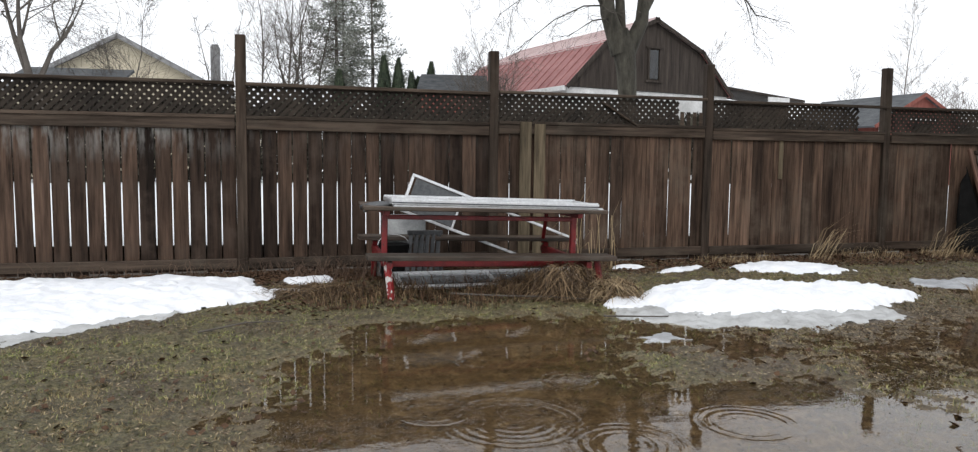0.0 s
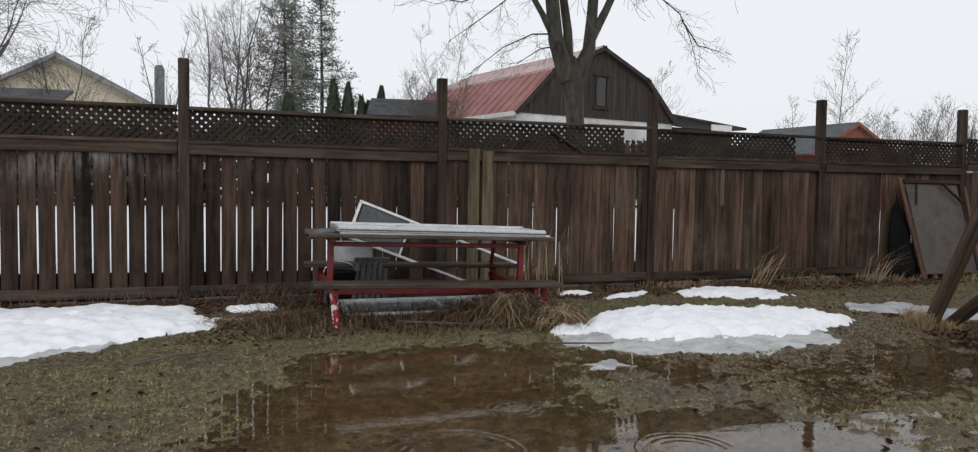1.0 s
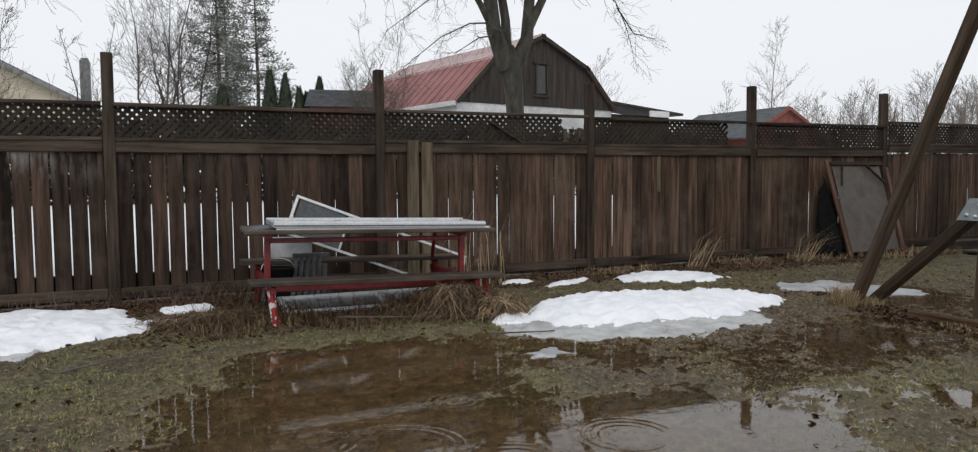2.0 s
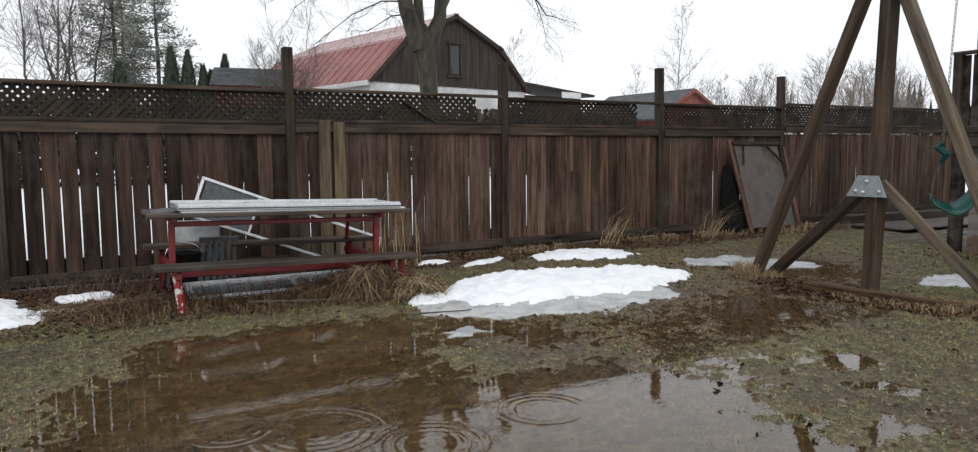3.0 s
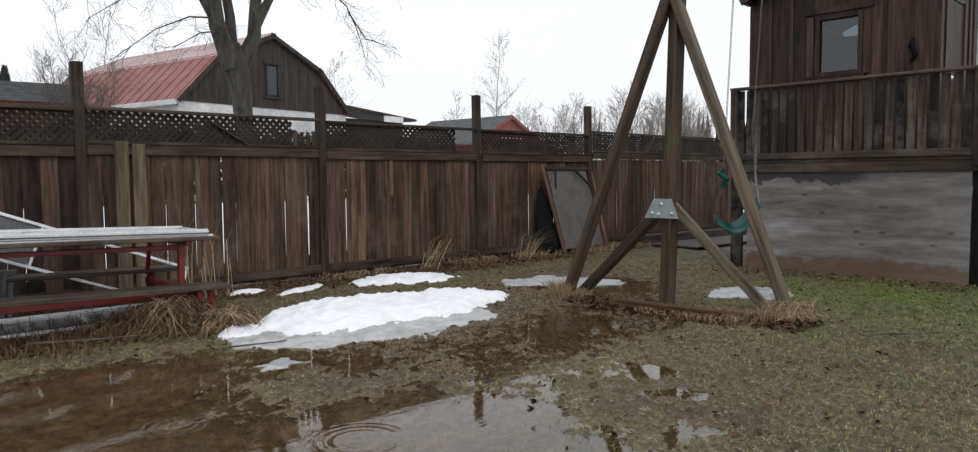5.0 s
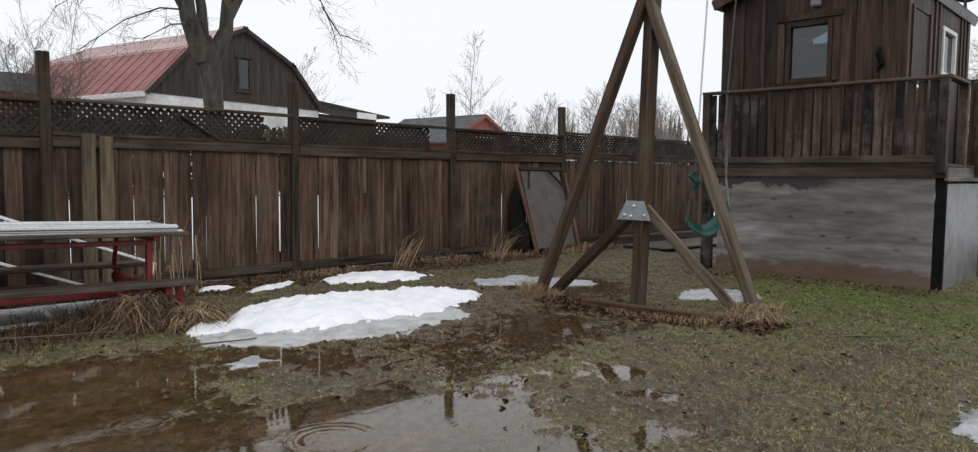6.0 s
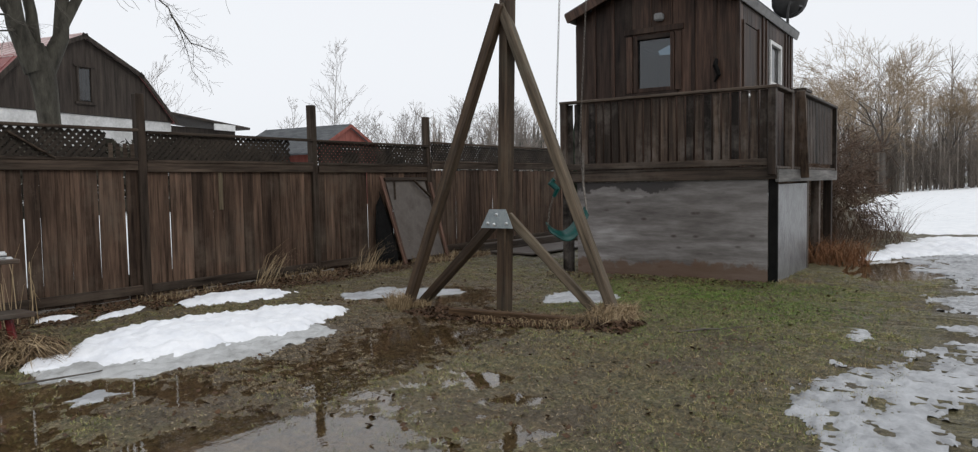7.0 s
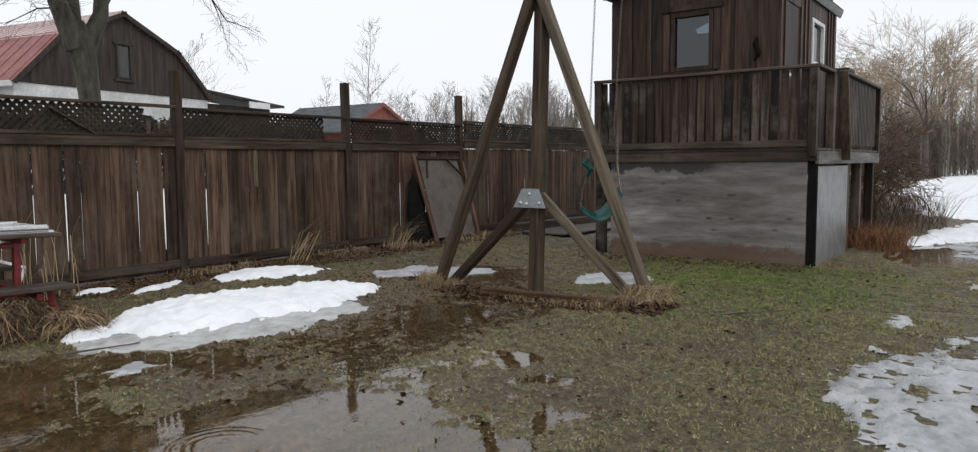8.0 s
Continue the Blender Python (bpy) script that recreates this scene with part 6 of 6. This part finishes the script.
strands("dry_weed", "tall bent straw stalks against the fence", (8.05, 7.5), 34, 0.58, 0.16, M_STRAW, 302, "weed", 0.45, 0.0032, (3.2, -0.2))
strands("dry_weed", "thin tall dead stalks beside the table", (3.0, 7.3), 16, 1.05, 0.28, M_STRAW, 303, "weed", 0.72, 0.0045)
strands("dry_weed", "thin tall dead stalks beside the table", (3.35, 7.4), 9, 0.95, 0.2, M_STRAW, 304, "weed", 0.75, 0.0045)
strands("bramble", "tangled red-brown bramble stems by the table", (0.5, 7.35), 200, 0.30, 0.5, M_BRAMBLE, 305, "bramble", -0.5, 0.003)
strands("twig_tangle", "dark tangle of dead stems under the table", (1.6, 6.2), 420, 0.22, 1.35, M_LEAF, 309, "twigs", 0.0, 0.0035, (0, 0), 0.42)
strands("bramble", "tangled dead stems along the fence foot", (-0.6, 7.75), 260, 0.24, 1.9, M_BRAMBLE, 306, "bramble", -0.6, 0.003, (0, 0), 0.16)
strands("bramble", "tangled red-brown bramble at the playhouse", (11.9, 1.78), 700, 0.5, 0.5, M_RUST, 307, "bramble", -0.1, 0.0045)
strands("bramble", "dense red-brown thicket past the playhouse", (15.4, 3.0), 2600, 0.95, 1.9, M_BRAMBLE, 308, "bramble", -0.35, 0.003)
for i, (x, y, h) in enumerate(((13.7, 2.5, 2.0), (14.6, 2.6, 2.6), (15.8, 3.1, 3.0), (17.5, 3.6, 2.8), (15.0, 2.2, 1.6), (16.4, 2.6, 1.8))):
    bare_tree("straggly bare bush past the playhouse", pose(x, y, 0), 90 + i, h, 0.04, 4, 4, M_BRAMBLE, 0.005, -0.03, 1.2, M_BRAMBLE, "bare bushes past the playhouse")


def litter(name, label, n, box2, seed, mat, ridge=None):
    """Flat dead leaves strewn over a stretch of ground."""
    r = np.random.default_rng(seed)
    x, y = r.uniform(box2[0], box2[1], n), r.uniform(box2[2], box2[3], n)
    z = ground_z(x, y)
    ok = (z > -0.015) & bare(x, y)
    x, y, z = x[ok], y[ok], np.maximum(z[ok], -0.005) + 0.010
    if ridge:
        z = z + ridge[2] * np.exp(-((x - ridge[0]) / ridge[1]) ** 2) * r.random(len(x))
    n = len(x)
    a = r.uniform(0, 6.28, n)
    s = r.uniform(0.010, 0.026, n)
    b = Build()
    u = np.stack([np.cos(a) * s, np.sin(a) * s, r.uniform(-0.4, 0.6, n) * s], 1)
    w = np.stack([-np.sin(a) * s * .6, np.cos(a) * s * .6, r.uniform(-0.4, 0.6, n) * s], 1)
    c = np.stack([x, y, z], 1)
    b.v = np.stack([c - u, c + w, c + u, c - w], 1).reshape(-1, 3)
    b.f = np.arange(4 * n).reshape(-1, 4)
    return tagged(part(name, b, mat, None), label, "leaves", kind="stuff")


litter("leaf_litter", "wet brown leaf litter under the table", 8000, (-0.4, 3.1, 5.75, 7.95), 401, M_LEAF)
litter("leaf_litter", "reddish leaf litter along the edging timber", 5200, (5.60, 6.15, 2.35, 4.7), 402, M_LEAF, (5.86, 0.13, 0.04))
litter("leaf_litter", "wet leaf litter along the fence foot", 17000, (-3.0, 11.0, 7.0, 8.0), 403, M_LEAF)
litter("leaf_litter", "scattered wet leaves on the lawn", 3200, (-1.5, 9.0, 1.0, 7.4), 404, M_LEAF)
litter("leaf_litter", "leaf litter before the playhouse skirt", 700, (8.6, 8.98, 1.9, 4.9), 405, M_LEAF)


M_THATCH = blade_material("dead_thatch", [(0, (0.03, 0.02, 0.012)), (0.4, (0.12, 0.08, 0.045)), (0.75, (0.26, 0.20, 0.12)), (1, (0.38, 0.31, 0.20))], 0.6)


def thatch(n, box2, seed, afloat=0.22):
    """Tiny flat bits of dead grass and leaf, strewn on soil and afloat at the puddle's rim."""
    r = np.random.default_rng(seed)
    x, y = r.uniform(box2[0], box2[1], n), r.uniform(box2[2], box2[3], n)
    z = ground_z(x, y)
    ok = (r.random(n) < afloat + (1 - afloat) * smooth01(-0.03, 0.005, z)) & bare(x, y)
    x, y, z = x[ok], y[ok], np.maximum(z[ok], -0.012) + 0.006
    n = len(x)
    a, s = r.uniform(0, 6.28, n), r.uniform(0.004, 0.013, n)
    u = np.stack([np.cos(a) * s, np.sin(a) * s, r.uniform(-0.3, 0.6, n) * s], 1)
    w = np.stack([-np.sin(a) * s * .28, np.cos(a) * s * .28, r.uniform(-0.2, 0.2, n) * s], 1)
    c = np.stack([x, y, z], 1)
    b = Build()
    b.v = np.stack([c - u, c + w, c + u, c - w], 1).reshape(-1, 3)
    b.f = np.arange(4 * n).reshape(-1, 4)
    return tagged(part("thatch", b, M_THATCH, None), "scattered bits of dead grass and leaf", "debris", kind="stuff")


M_GREENER = blade_material("fresh_lawn_grass", [(0, (0.05, 0.105, 0.015)), (0.6, (0.14, 0.245, 0.038)), (1, (0.27, 0.33, 0.09))])
thatch(170000, (-2.6, 9.5, 0.4, 7.9), 511)
thatch(52000, (3.0, 6.4, 3.3, 5.6), 512, 0.8)
thatch(30000, (5.8, 8.6, 3.6, 6.6), 513, 0.8)


def stick(label, pts, r):
    rr = [r * (1 - 0.7 * i / (len(pts) - 1)) for i in range(len(pts))]
    ob = part("fallen_branch", Build().tube([(x, y, max(gz(x, y), 0) + r + dz) for x, y, dz in pts], rr, 5), M_TWIG, None)
    return tagged(ob, label, "branch")


stick("thin dark fallen branch on the lawn", [(5.86, 1.98, 0), (6.02, 1.82, 0.01), (6.15, 1.72, 0.0), (6.33, 1.53, 0.01)], 0.010)
stick("thin fallen branch under the table", [(1.3, 6.0, 0.02), (1.7, 5.85, 0.03), (2.1, 5.75, 0.02), (2.6, 5.55, 0.01)], 0.009)
stick("thin fallen branch beside the snow", [(2.3, 5.15, 0.01), (2.7, 5.02, 0.02), (3.0, 4.98, 0.02)], 0.008)
stick("thin fallen branch on the lawn", [(-0.6, 5.2, 0.01), (-0.3, 5.35, 0.02), (0.05, 5.4, 0.01)], 0.008)

# ---- lawn grass ----
def lawn(name, label, n, box2, density, lo, hi, wd, mat, seed):
    """Very many short blades, thinned out by a density field and in deep water."""
    r = np.random.default_rng(seed)
    x, y = r.uniform(box2[0], box2[1], n), r.uniform(box2[2], box2[3], n)
    z = ground_z(x, y)
    keep = (r.random(n) < density(x, y, z)) & bare(x, y)
    x, y, z = x[keep], y[keep], z[keep]
    n = len(x)
    h = r.uniform(lo, hi, n)
    a, t = r.uniform(0, 6.28, n), r.uniform(0.5, 1.42, n)
    d = np.stack([np.cos(a) * np.sin(t), np.sin(a) * np.sin(t), np.cos(t)], 1) * h[:, None]
    s = np.stack([-np.sin(a), np.cos(a), np.zeros(n)], 1) * wd
    c = np.stack([x, y, np.maximum(z, -0.012) - 0.004], 1)
    b = Build()
    b.v = np.stack([c - s, c + s, c + d], 1).reshape(-1, 3)
    b.f = np.arange(3 * n).reshape(-1, 3)
    return tagged(part(name, b, mat, None), label, "grass", kind="stuff")


def unmuddied(x, y):
    f = np.ones(x.shape)
    for cx, cy, near, wide in MUDDY:
        f = f * (0.12 + 0.88 * smooth01(near, wide, np.hypot(x - cx, y - cy) + 0.35 * fbm(x, y, 2.5, 3, 51)))
    return f


def lawn_density(x, y, z):
    f = 0.10 + 0.90 * smooth01(-0.25, 0.35, fbm(x, y, 0.9, 3, 12) + 0.30 * smooth01(6, 7.5, x) + 0.12)
    f = f * smooth01(-0.35, 0.25, fbm(x, y, 7, 2, 44))
    f = f * (0.35 + 0.65 * smooth01(-0.2, 0.3, fbm(x, y, 19, 2, 47)))
    return f * (0.34 * smooth01(-0.045, -0.015, z) + 0.66 * smooth01(-0.012, 0.018, z)) * (1 - 0.85 * smooth01(6.6, 7.4, y)) * unmuddied(x, y)


def straw_density(x, y, z):
    f = 0.12 + 0.88 * smooth01(-0.3, 0.4, -fbm(x, y, 0.8, 3, 14))
    f = f * smooth01(-0.35, 0.25, fbm(x, y, 6, 2, 45))
    return f * (0.3 * smooth01(-0.06, -0.02, z) + 0.7 * smooth01(-0.015, 0.02, z)) * (1 - 0.6 * smooth01(6.8, 7.6, y)) * unmuddied(x, y)


lawn("lawn_grass", "short sodden green lawn grass", 1000000, (-2.6, 10.5, 0.3, 7.8), lawn_density, 0.012, 0.036, 0.0019, M_GRASS, 501)
lawn("dry_lawn_grass", "matted straw-coloured winter grass", 620000, (-2.6, 10.5, 0.3, 7.9), straw_density, 0.012, 0.038, 0.0017, M_LAWNSTRAW, 502)


def green_density(x, y, z):
    return np.exp(-((x - 7.8) / 1.6) ** 2 - ((y - 2.3) / 1.2) ** 2) * (0.35 + 0.65 * smooth01(-0.3, 0.3, fbm(x, y, 2.2, 3, 17))) * smooth01(-0.01, 0.02, z)


lawn("fresh_lawn_grass", "fresher green lawn grass before the playhouse", 480000, (4.6, 9.1, 0.6, 4.6), green_density, 0.014, 0.038, 0.0017, M_GREENER, 503)


def reed_density(x, y, z):
    return 0.9 * np.exp(-((x - 2.75) / 0.55) ** 2 - ((y - 2.15) / 0.7) ** 2) * smooth01(0.0, 0.35, fbm(x, y, 9, 2, 19))


lawn("flooded_grass", "sparse grass blades rising out of the puddle", 60000, (1.6, 4.2, 0.6, 3.8), reed_density, 0.015, 0.045, 0.0018, M_GRASS, 504)
